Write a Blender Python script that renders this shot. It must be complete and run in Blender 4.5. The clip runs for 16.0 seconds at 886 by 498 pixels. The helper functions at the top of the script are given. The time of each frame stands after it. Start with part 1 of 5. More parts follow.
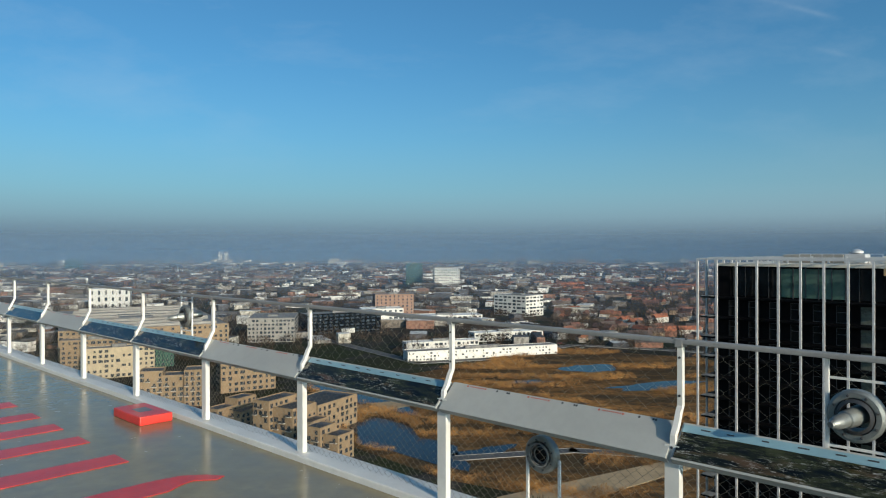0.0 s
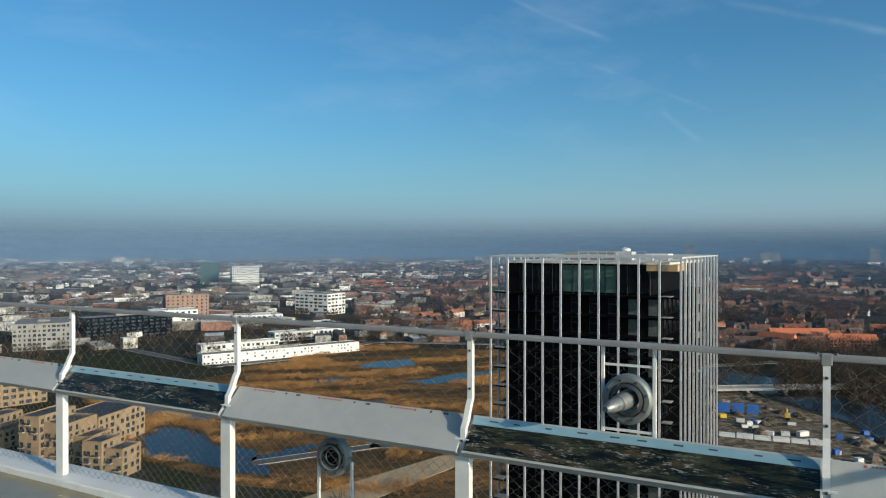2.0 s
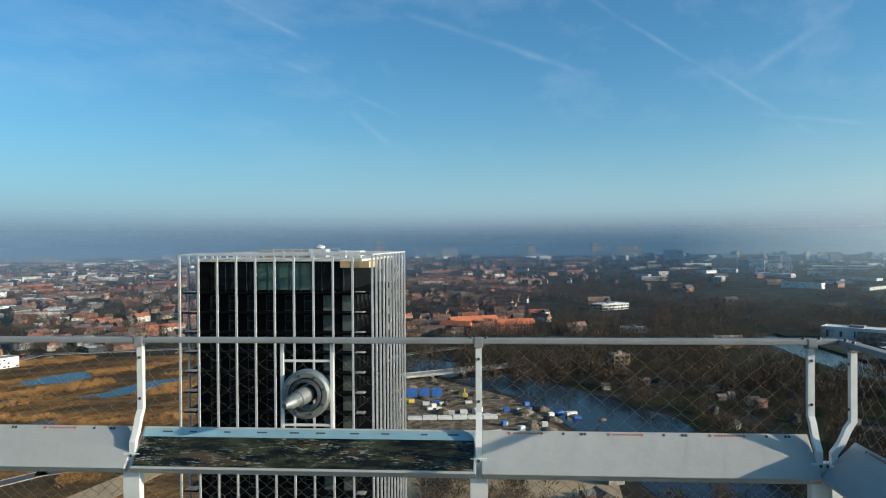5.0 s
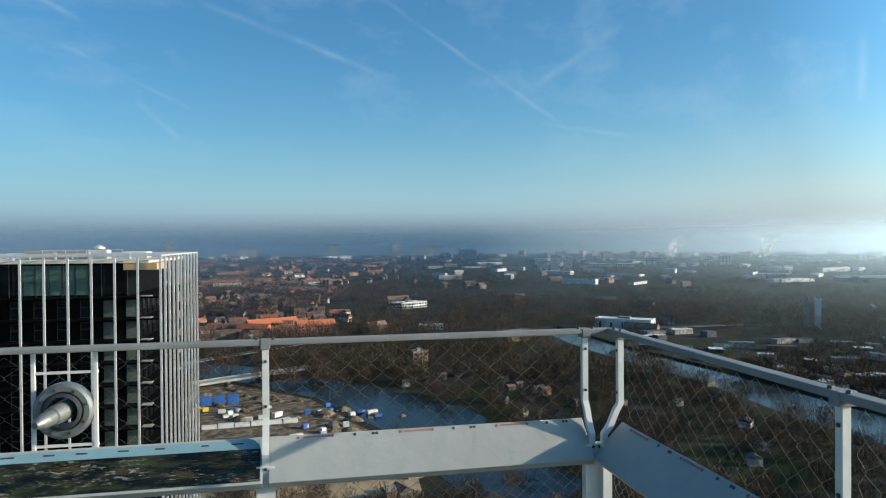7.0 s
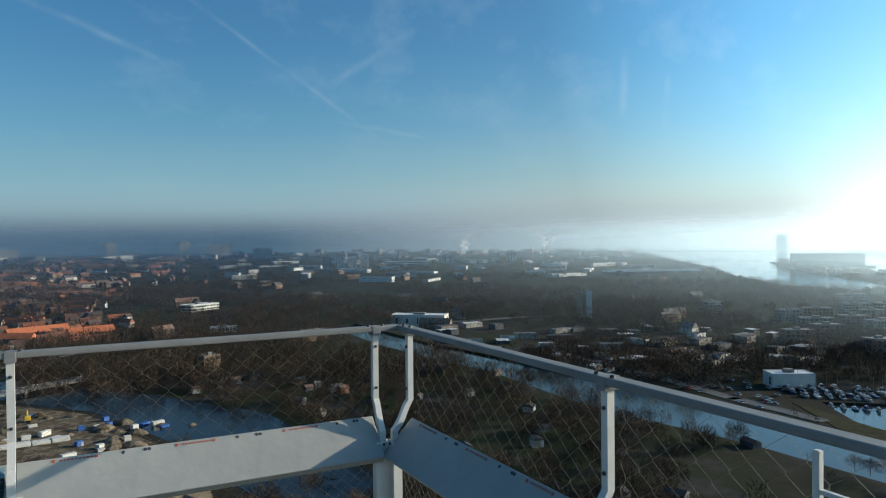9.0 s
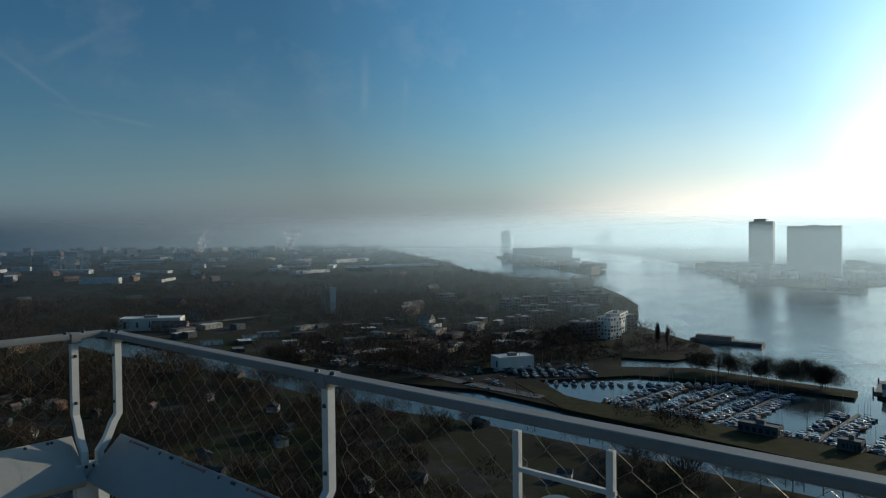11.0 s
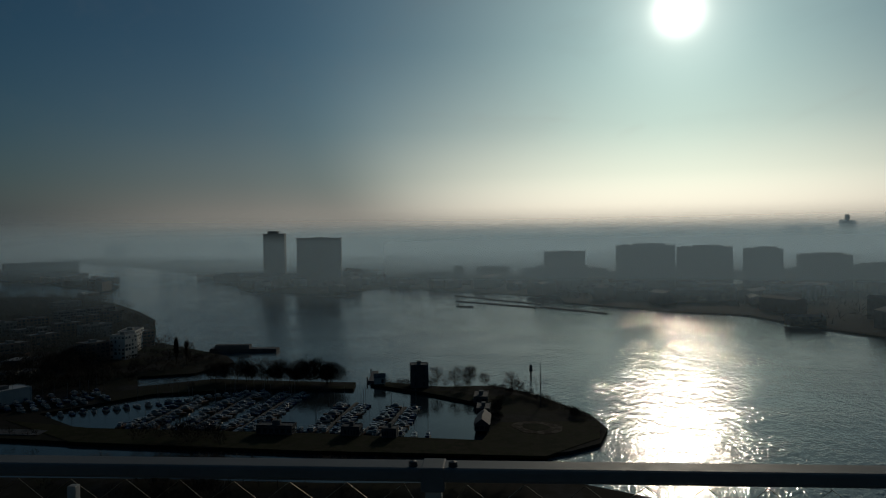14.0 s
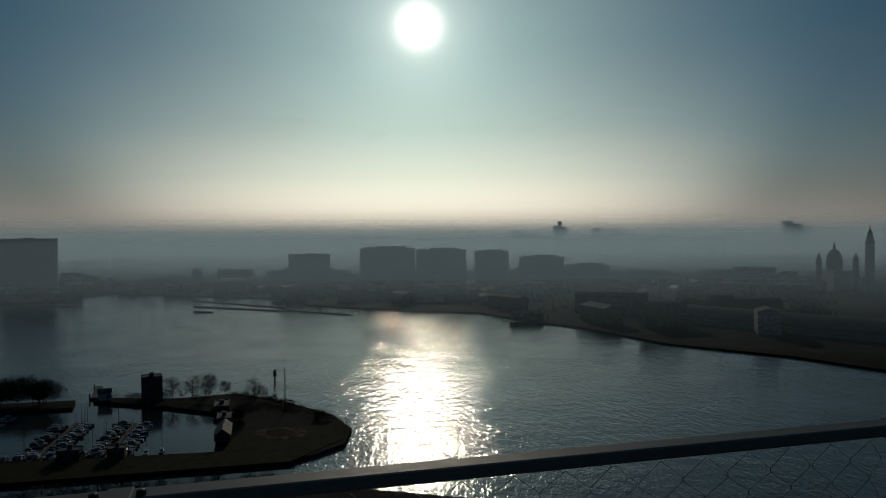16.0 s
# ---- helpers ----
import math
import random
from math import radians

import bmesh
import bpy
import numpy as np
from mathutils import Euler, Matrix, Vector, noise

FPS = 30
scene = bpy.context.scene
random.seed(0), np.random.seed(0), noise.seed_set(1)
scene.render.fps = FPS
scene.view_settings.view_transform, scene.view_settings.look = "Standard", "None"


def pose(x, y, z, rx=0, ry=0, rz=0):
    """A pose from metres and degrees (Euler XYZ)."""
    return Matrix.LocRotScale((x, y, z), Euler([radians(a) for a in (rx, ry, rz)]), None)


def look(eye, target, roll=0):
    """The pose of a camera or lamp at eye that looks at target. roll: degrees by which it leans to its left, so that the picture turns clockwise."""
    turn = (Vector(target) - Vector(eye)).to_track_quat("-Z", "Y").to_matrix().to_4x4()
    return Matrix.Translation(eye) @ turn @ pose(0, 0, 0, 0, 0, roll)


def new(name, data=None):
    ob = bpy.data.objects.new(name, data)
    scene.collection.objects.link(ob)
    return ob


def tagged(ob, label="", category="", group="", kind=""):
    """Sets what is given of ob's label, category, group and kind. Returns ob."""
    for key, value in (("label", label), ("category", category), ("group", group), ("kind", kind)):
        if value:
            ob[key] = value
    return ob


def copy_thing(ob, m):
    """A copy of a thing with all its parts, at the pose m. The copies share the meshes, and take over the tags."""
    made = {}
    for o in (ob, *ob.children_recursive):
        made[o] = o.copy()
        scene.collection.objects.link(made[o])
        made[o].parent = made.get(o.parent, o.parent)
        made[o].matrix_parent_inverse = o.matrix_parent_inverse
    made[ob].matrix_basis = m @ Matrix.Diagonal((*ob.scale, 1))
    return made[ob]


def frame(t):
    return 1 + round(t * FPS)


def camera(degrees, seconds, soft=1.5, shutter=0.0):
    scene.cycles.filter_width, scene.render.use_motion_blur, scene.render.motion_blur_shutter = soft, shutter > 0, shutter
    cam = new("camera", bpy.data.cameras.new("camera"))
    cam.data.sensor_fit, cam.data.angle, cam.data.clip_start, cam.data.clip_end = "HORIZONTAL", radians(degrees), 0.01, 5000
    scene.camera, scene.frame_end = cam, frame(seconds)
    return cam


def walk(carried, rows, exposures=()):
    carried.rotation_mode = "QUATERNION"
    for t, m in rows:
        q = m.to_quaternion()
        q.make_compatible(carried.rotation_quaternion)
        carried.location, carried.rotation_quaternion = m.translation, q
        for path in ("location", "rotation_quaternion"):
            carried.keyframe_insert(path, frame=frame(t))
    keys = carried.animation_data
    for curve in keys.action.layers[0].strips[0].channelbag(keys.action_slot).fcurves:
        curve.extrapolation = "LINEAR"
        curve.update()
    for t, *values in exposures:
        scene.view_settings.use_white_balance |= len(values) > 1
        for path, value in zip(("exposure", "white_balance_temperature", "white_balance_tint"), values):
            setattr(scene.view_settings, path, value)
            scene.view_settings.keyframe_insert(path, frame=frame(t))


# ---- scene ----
LENS = 63.57
cam = camera(LENS, 16.0, 1.1)
PATH = [
    (0.0, pose(0.000, 0.000, 1.666, 89.94, 0.09, 0.01)),
    (0.5, pose(0.019, 0.053, 1.658, 90.04, -0.03, -3.64)),
    (1.0, pose(0.035, 0.079, 1.653, 89.97, 0.04, -7.74)),
    (1.5, pose(0.065, 0.153, 1.642, 89.86, -0.01, -11.73)),
    (2.0, pose(0.080, 0.165, 1.641, 89.76, -0.01, -15.76)),
    (2.5, pose(0.091, 0.147, 1.638, 89.74, -0.07, -19.74)),
    (3.0, pose(0.099, 0.146, 1.637, 89.76, -0.06, -23.83)),
    (3.5, pose(0.102, 0.131, 1.637, 89.88, 0.01, -27.66)),
    (4.0, pose(0.110, 0.114, 1.638, 89.82, -0.05, -31.57)),
    (4.2, pose(0.113, 0.109, 1.642, 89.71, 0.00, -33.22)),
    (6.3, pose(0.227, 0.143, 1.628, 89.50, 0.58, -50.17)),
    (6.5, pose(0.238, 0.146, 1.620, 89.49, 0.46, -51.72)),
    (7.0, pose(0.243, 0.149, 1.621, 89.39, 0.43, -55.68)),
    (7.5, pose(0.254, 0.159, 1.621, 89.33, 0.58, -59.78)),
    (8.0, pose(0.259, 0.161, 1.616, 89.29, 0.66, -63.78)),
    (8.2, pose(0.261, 0.171, 1.615, 89.25, 0.67, -65.52)),
    (10.3, pose(0.438, 0.107, 1.604, 88.92, 0.26, -83.72)),
    (10.5, pose(0.438, 0.109, 1.601, 88.85, 0.30, -86.18)),
    (11.0, pose(0.417, 0.092, 1.603, 88.66, 0.62, -92.16)),
    (11.5, pose(0.393, 0.072, 1.603, 88.66, 0.75, -98.16)),
    (12.0, pose(0.378, 0.064, 1.605, 88.76, 0.76, -104.24)),
    (12.5, pose(0.378, 0.060, 1.607, 88.89, 0.86, -110.55)),
    (13.0, pose(0.391, 0.046, 1.606, 89.23, 0.86, -116.95)),
    (13.5, pose(0.417, 0.016, 1.598, 89.31, 0.82, -123.43)),
    (14.0, pose(0.408, 0.002, 1.599, 89.16, 0.73, -129.42)),
    (14.5, pose(0.395, -0.019, 1.605, 88.91, 0.54, -135.16)),
    (15.0, pose(0.384, -0.036, 1.607, 88.83, 0.35, -140.40)),
    (15.5, pose(0.368, -0.059, 1.607, 89.13, 0.31, -145.02)),
    (16.0, pose(0.368, -0.059, 1.607, 89.17, 0.36, -149.64)),
]
EXPOSURES = [(0.0, 0.0), (3.5, 0.3), (7.0, 0.46), (8.2, 0.36), (9.2, 0.05), (10.3, -0.38), (11.0, -0.9), (12.0, -1.75), (12.5, -2.25), (13.0, -2.9), (14.0, -3.5), (16.0, -3.6)]
walk(cam, PATH, EXPOSURES)

# ---- sky, sun and mist ----
G = -92.0            # street level; the deck is at 0
SUN_AZ, SUN_EL = 147.8, 16.5
sa, se = radians(SUN_AZ), radians(SUN_EL)
SUN_DIR = Vector((math.sin(sa) * math.cos(se), math.cos(sa) * math.cos(se), math.sin(se)))

sun = new("sun", bpy.data.lights.new("sun", "SUN"))
sun.data.energy, sun.data.angle, sun.data.color = 5.0, radians(0.5), (1.0, 0.86, 0.66)
sun.matrix_world = look(SUN_DIR * 100, (0, 0, 0))


class Nodes:
    """A short way to write node trees."""

    def __init__(self, tree):
        self.tree = tree
        tree.nodes.clear()

    def add(self, kind, ins=None, **props):
        n = self.tree.nodes.new(kind)
        for k, v in props.items():
            setattr(n, k, v)
        for k, v in (ins or {}).items():
            self.put(n, k, v)
        return n

    def put(self, n, k, v):
        sock = n.inputs[k]
        if isinstance(v, bpy.types.NodeSocket):
            self.tree.links.new(v, sock)
        elif isinstance(v, bpy.types.Node):
            self.tree.links.new(v.outputs[0], sock)
        else:
            if isinstance(v, (tuple, list)) and len(v) == 3 and sock.type == "RGBA":
                v = (*v, 1.0)
            sock.default_value = v

    def math(self, op, a, b=0.0, c=None, clamp=False):
        n = self.add("ShaderNodeMath", operation=op, use_clamp=clamp)
        self.put(n, 0, a), self.put(n, 1, b)
        if c is not None:
            self.put(n, 2, c)
        return n.outputs[0]

    def mix(self, f, a, b, blend="MIX"):
        n = self.add("ShaderNodeMix", data_type="RGBA", blend_type=blend)
        self.put(n, 0, f), self.put(n, 6, a), self.put(n, 7, b)
        return n.outputs[2]

    def ramp(self, f, stops, interp="LINEAR"):
        n = self.add("ShaderNodeValToRGB", {0: f})
        r = n.color_ramp
        r.interpolation = interp
        while len(r.elements) < len(stops):
            r.elements.new(0.5)
        for e, (p, c) in zip(r.elements, stops):
            e.position = p
            e.color = (c, c, c, 1) if isinstance(c, (int, float)) else (*c, 1)
        return n.outputs[0]

    def noise(self, vec, scale, detail=4.0, rough=0.55, out=0):
        return self.add("ShaderNodeTexNoise", {"Vector": vec, "Scale": scale, "Detail": detail, "Roughness": rough}).outputs[out]

    def mapped(self, vec, scale=(1, 1, 1), rot=(0, 0, 0), loc=(0, 0, 0)):
        return self.add("ShaderNodeMapping", {"Vector": vec, "Scale": scale, "Rotation": rot, "Location": loc}).outputs[0]


# contrails: the normal of each one's plane, its middle, and the cosine of its half length
TRAILS = [
    ((-0.1307, 0.5871, -0.7989), (0.8338, 0.5010, 0.2317), 0.98676),
    ((-0.0656, 0.4137, -0.9080), (0.6763, 0.6875, 0.2643), 0.99197),
    ((-0.4035, 0.4070, 0.8195), (0.8888, 0.3868, 0.2456), 0.99785),
    ((-0.2497, 0.3791, -0.8910), (0.5150, 0.8312, 0.2093), 0.99676),
    ((-0.4778, 0.4651, -0.7452), (0.5546, 0.8176, 0.1547), 0.99926),
    ((-0.0758, 0.9963, 0.0397), (0.9771, 0.0663, 0.2022), 0.99905),
    ((-0.2670, 0.4228, -0.8660), (0.4041, 0.8649, 0.2977), 0.99752),
    ((0.1595, -0.0698, -0.9847), (0.6966, -0.6988, 0.1623), 0.99032),
    ((-0.1735, -0.2908, -0.9409), (0.5785, -0.8033, 0.1417), 0.99980),
    ((0.0650, 0.2244, -0.9723), (0.9109, 0.3845, 0.1496), 0.99832),
    ((-0.0283, 0.9965, 0.0787), (0.9844, 0.0141, 0.1755), 0.99941),
    ((-0.2501, -0.2625, -0.9320), (0.3782, -0.9126, 0.1556), 0.99860),
]


def build_world():
    world = bpy.data.worlds.new("sky")
    scene.world = world
    world.use_nodes = True
    n = Nodes(world.node_tree)
    way = n.add("ShaderNodeTexCoord").outputs["Generated"]
    sky = n.add("ShaderNodeTexSky", sky_type="NISHITA", sun_disc=False, sun_elevation=se, sun_rotation=sa,
                altitude=90.0, air_density=1.0, dust_density=1.2, ozone_density=3.0)
    col = n.mix(1.0, sky.outputs[0], (0.049, 0.101, 0.120), "MULTIPLY")
    xyz = n.add("ShaderNodeSeparateXYZ", {0: way})
    up = xyz.outputs[2]
    dot = n.add("ShaderNodeVectorMath", operation="DOT_PRODUCT")
    n.put(dot, 0, way), n.put(dot, 1, tuple(SUN_DIR))
    toward = n.math("MAXIMUM", dot.outputs["Value"], 0.0)
    # thin cirrus and contrails
    streak = n.noise(n.mapped(way, (2.2, 7.0, 9.0), (0.3, 0.5, 0.8)), 1.3, 6.0, 0.6)
    veil = n.ramp(streak, [(0.5, 0.0), (0.72, 1.0)])
    veil = n.math("MULTIPLY", veil, n.ramp(up, [(0.03, 0.0), (0.2, 1.0)]))
    col = n.mix(n.math("MULTIPLY", veil, 0.12), col, (0.55, 0.66, 0.74))
    wob = n.math("MULTIPLY", n.math("SUBTRACT", n.noise(way, 9.0, 3.0), 0.5), 0.012)
    ragged = n.ramp(n.noise(way, 16.0, 4.0), [(0.35, 0.1), (0.7, 1.0)])
    for k, (nrm, mid, half) in enumerate(TRAILS):
        off = n.add("ShaderNodeVectorMath", operation="DOT_PRODUCT")
        n.put(off, 0, way), n.put(off, 1, nrm)
        near = n.add("ShaderNodeVectorMath", operation="DOT_PRODUCT")
        n.put(near, 0, way), n.put(near, 1, mid)
        q = n.math("DIVIDE", n.math("ADD", off.outputs["Value"], wob), 0.0028 + 0.0012 * (k % 3))
        line = n.math("POWER", 2.718, n.math("MULTIPLY", n.math("MULTIPLY", q, q), -1.0))
        ends = n.add("ShaderNodeMapRange", {0: near.outputs["Value"], 1: half - 0.25 * (1 - half), 2: 1 - 0.45 * (1 - half), 3: 0.0, 4: 1.0}, clamp=True).outputs[0]
        f = n.math("MULTIPLY", n.math("MULTIPLY", line, ends), n.math("MULTIPLY", ragged, 0.115))
        col = n.mix(f, col, (0.62, 0.72, 0.78))
    # mist lying on the horizon, bright on the sun's side
    turn01 = n.math("MULTIPLY_ADD", dot.outputs["Value"], 0.5, 0.5)
    pale = n.ramp(turn01, [(0.0, (0.031, 0.052, 0.066)), (0.5, (0.037, 0.056, 0.067)), (0.8, (0.056, 0.068, 0.070)), (0.93, (0.14, 0.146, 0.14)), (1.0, (0.84, 0.83, 0.71))], "EASE")
    pale = n.mix(1.0, pale, (8.0, 8.0, 8.0), "MULTIPLY")
    col = n.mix(n.ramp(up, [(0.0, 0.95), (0.045, 0.85), (0.085, 0.5), (0.15, 0.14), (0.26, 0.0)], "B_SPLINE"), col, pale)
    band = n.ramp(up, [(0.0, 1.0), (0.012, 0.95), (0.03, 0.55), (0.05, 0.15), (0.075, 0.0)], "B_SPLINE")
    side = n.ramp(n.math("MULTIPLY_ADD", dot.outputs["Value"], 0.5, 0.5), [(0.0, (0.145, 0.205, 0.262)), (0.4, (0.18, 0.24, 0.29)), (0.77, (0.25, 0.32, 0.37)), (0.93, (0.8, 0.82, 0.8)), (1.0, (1.0, 1.0, 1.0))], "EASE")
    side = n.mix(n.ramp(turn01, [(0.8, 0.0), (0.93, 0.4), (1.0, 1.0)], "EASE"), side, n.mix(1.0, (0.42, 0.38, 0.31), (8.0, 8.0, 8.0), "MULTIPLY"))
    col = n.mix(n.math("MULTIPLY", band, 0.9), col, side)
    # the whole sky brightens towards the sun
    gain = n.ramp(turn01, [(0.5, 0.40), (0.71, (0.43, 0.41, 0.40)), (0.82, (0.66, 0.64, 0.62)), (0.905, (0.71, 0.67, 0.66)), (0.957, (0.86, 0.81, 0.79)), (1.0, (0.85, 0.78, 0.74))])
    col = n.mix(1.0, col, n.mix(1.0, gain, (2.5, 2.5, 2.5), "MULTIPLY"), "MULTIPLY")
    # the sun and its glow
    disc = n.math("MULTIPLY_ADD", n.math("POWER", toward, 20000.0), 1200.0, n.math("MULTIPLY", n.math("POWER", toward, 3500.0), 22.0))
    glow = n.math("MULTIPLY", n.math("POWER", toward, 420.0), 3.2)
    wide = n.math("MULTIPLY", n.math("POWER", toward, 28.0), 1.5)
    lit = n.mix(1.0, (1.0, 0.95, 0.84), n.math("ADD", disc, glow), "MULTIPLY")
    col = n.mix(1.0, col, lit, "ADD")
    col = n.mix(1.0, col, n.mix(1.0, (1.0, 0.98, 0.93), wide, "MULTIPLY"), "ADD")
    bg = n.add("ShaderNodeBackground", {"Color": col, "Strength": 1.0})
    n.add("ShaderNodeOutputWorld", {"Surface": bg})


build_world()


# ---- materials ----
MATS = {}


def material(name, base, rough=0.7, metal=0.0, vary=0.25, scale=1.0, bump=0.0, bump_scale=None, spec=0.5, second=None, obj_random=0.0, coord="Object", tint=None, stretch=(1, 1, 1)):
    """Principled surface with two scales of variation, optional second colour in patches and relief."""
    m = bpy.data.materials.new(name)
    m.use_nodes = True
    n = Nodes(m.node_tree)
    tc = n.add("ShaderNodeTexCoord").outputs[coord]
    if coord == "Object" and stretch != (1, 1, 1):
        tc = n.mapped(tc, stretch)
    big = n.noise(tc, scale, 5.0, 0.6)
    fine = n.noise(tc, scale * 9.0, 4.0, 0.6)
    dark = tuple(c * (1 - vary) for c in base)
    light = tuple(min(1.0, c * (1 + vary * 0.7)) for c in base)
    col = n.mix(n.ramp(big, [(0.3, 0.0), (0.7, 1.0)]), dark, light)
    if second:
        col = n.mix(n.ramp(n.noise(tc, scale * 2.3, 6.0, 0.65), [(0.47, 0.0), (0.56, 1.0)]), col, second)
    col = n.mix(n.math("MULTIPLY", n.ramp(fine, [(0.35, 1.0), (0.6, 0.0)]), vary), col, tuple(c * 0.45 for c in base))
    if obj_random:
        rnd = n.add("ShaderNodeObjectInfo").outputs["Random"]
        col = n.mix(n.math("MULTIPLY", rnd, obj_random), col, tint or tuple(c * 0.4 for c in base))
    b = n.add("ShaderNodeBsdfPrincipled", {"Base Color": col, "Metallic": metal, "Specular IOR Level": spec,
              "Roughness": n.math("MULTIPLY_ADD", fine, 0.25, max(0.02, rough - 0.12))})
    if bump:
        bn = n.add("ShaderNodeBump", {"Height": n.noise(tc, bump_scale or scale * 12, 4.0), "Strength": bump, "Distance": 0.05})
        n.put(b, "Normal", bn.outputs[0])
    n.add("ShaderNodeOutputMaterial", {"Surface": b})
    MATS[name] = m
    return m


def island_material(name, colours, rough=0.75, noise_scale=0.3):
    """Each loose piece of a joined mesh takes one of the colours."""
    m = bpy.data.materials.new(name)
    m.use_nodes = True
    n = Nodes(m.node_tree)
    rnd = n.add("ShaderNodeNewGeometry").outputs["Random Per Island"]
    k = len(colours)
    col = n.ramp(rnd, [(i / k, c) for i, c in enumerate(colours)], "CONSTANT")
    tc = n.add("ShaderNodeTexCoord").outputs["Object"]
    col = n.mix(n.ramp(n.noise(tc, noise_scale, 3.0), [(0.38, 0.0), (0.62, 0.6)]), col, (0.022, 0.02, 0.018))
    b = n.add("ShaderNodeBsdfPrincipled", {"Base Color": col, "Roughness": rough, "Specular IOR Level": 0.2})
    n.add("ShaderNodeOutputMaterial", {"Surface": b})
    MATS[name] = m
    return m


def water_material(name, base, rough, wave, strength, scale2, spec=0.5):
    m = bpy.data.materials.new(name)
    m.use_nodes = True
    n = Nodes(m.node_tree)
    tc = n.add("ShaderNodeTexCoord").outputs["Object"]
    lie = n.mapped(tc, (1, 1, 1), (0, 0, sa))                        # crests run down the wind, out of the south-east
    swell = n.noise(n.mapped(lie, (1.7, 0.62, 1)), wave, 2.0, 0.55)
    chop = n.noise(n.mapped(lie, (1.5, 0.75, 1), (0, 0, 0.25)), scale2, 1.5, 0.5)
    gust = n.ramp(n.noise(tc, wave * 0.12, 3.0), [(0.35, 0.55), (0.65, 1.0)])
    h = n.math("MULTIPLY", n.math("ADD", swell, n.math("MULTIPLY", chop, 0.5)), gust)
    bn = n.add("ShaderNodeBump", {"Height": h, "Strength": 1.0, "Distance": strength})
    big = n.noise(n.mapped(tc, (1, 2.5, 1), (0, 0, -0.4)), 0.006, 4.0)
    b = n.add("ShaderNodeBsdfPrincipled", {"Base Color": n.mix(big, base, tuple(c * 1.5 for c in base)), "IOR": 1.33, "Specular IOR Level": spec,
              "Roughness": n.math("MULTIPLY_ADD", big, 0.05, rough), "Normal": bn.outputs[0]})
    n.add("ShaderNodeOutputMaterial", {"Surface": b})
    return m


def mist_material(name, low, full, fade, top, alpha, lit, through_light):
    """Thin mist: mostly clear, denser up to the height full, gone between fade and top; scatters the light that falls
    on it, with extra sun-side brightness set in its colour and density.
    """
    m = bpy.data.materials.new(name)
    m.use_nodes = True
    n = Nodes(m.node_tree)
    z = n.add("ShaderNodeSeparateXYZ", {0: n.add("ShaderNodeNewGeometry").outputs["Position"]}).outputs[2]
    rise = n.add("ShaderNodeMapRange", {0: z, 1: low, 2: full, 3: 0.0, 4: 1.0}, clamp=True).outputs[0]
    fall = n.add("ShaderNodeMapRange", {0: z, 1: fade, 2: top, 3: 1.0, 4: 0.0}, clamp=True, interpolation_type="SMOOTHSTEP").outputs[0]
    # density raised towards the sun's azimuth, standing in for forward-scattered sunlight
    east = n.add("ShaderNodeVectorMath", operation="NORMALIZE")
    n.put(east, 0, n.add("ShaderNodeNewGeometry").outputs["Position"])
    sunward = n.add("ShaderNodeVectorMath", operation="DOT_PRODUCT")
    n.put(sunward, 0, east.outputs[0]), n.put(sunward, 1, (math.sin(sa), math.cos(sa), 0.0))
    thick = n.ramp(n.math("MULTIPLY_ADD", sunward.outputs["Value"], 0.5, 0.5), [(0.0, 0.4), (0.45, 0.38), (0.62, 0.34), (0.8, 0.38), (0.93, 0.8), (1.0, 1.0)], "EASE")
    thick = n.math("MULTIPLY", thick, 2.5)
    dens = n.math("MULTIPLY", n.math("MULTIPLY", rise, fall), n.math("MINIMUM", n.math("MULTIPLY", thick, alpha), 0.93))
    # sun-side glow painted in: the scattering colour doubles towards the sun
    sun_pale = n.ramp(n.math("MULTIPLY_ADD", sunward.outputs["Value"], 0.5, 0.5), [(0.6, 0.0), (0.93, 1.0)], "EASE")
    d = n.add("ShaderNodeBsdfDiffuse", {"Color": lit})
    tr = n.add("ShaderNodeBsdfTranslucent", {"Color": n.mix(sun_pale, tuple(c * 0.5 for c in through_light), through_light)})
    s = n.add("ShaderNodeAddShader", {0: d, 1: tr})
    mixed = n.add("ShaderNodeMixShader", {0: dens, 1: n.add("ShaderNodeBsdfTransparent"), 2: s})
    n.add("ShaderNodeOutputMaterial", {"Surface": mixed})
    return m


white_paint = material("white_paint", (0.56, 0.55, 0.52), 0.45, vary=0.1, scale=3.0, bump=0.05)
white_panel = material("white_panel", (0.30, 0.303, 0.285), 0.5, vary=0.1, scale=2.0, bump=0.04)
rail_alu = material("rail_alu", (0.205, 0.206, 0.2), 0.55, 0.0, vary=0.14, scale=5.0, spec=0.12)
steel = material("steel", (0.2, 0.21, 0.2), 0.42, 0.55, vary=0.2, scale=12.0)
dark_steel = material("dark_steel", (0.06, 0.062, 0.065), 0.5, 0.5, vary=0.3, scale=12.0)
wire = material("wire", (0.26, 0.23, 0.175), 0.38, 0.8, vary=0.2, scale=20.0)
deck_paint = material("deck_paint", (0.22, 0.18, 0.1), 0.22, vary=0.18, scale=0.8, bump=0.02, bump_scale=30.0, second=(0.19, 0.16, 0.095), spec=0.28)
red_paint = material("red_paint", (0.55, 0.035, 0.025), 0.35, vary=0.18, scale=4.0, bump=0.03)
rust_red = material("rust_red", (0.35, 0.08, 0.05), 0.7, vary=0.2, scale=30.0)
slot_dark = material("slot_dark", (0.03, 0.035, 0.04), 0.6, vary=0.2, scale=10.0)
concrete = material("concrete", (0.28, 0.265, 0.24), 0.85, vary=0.25, scale=0.4, bump=0.1)
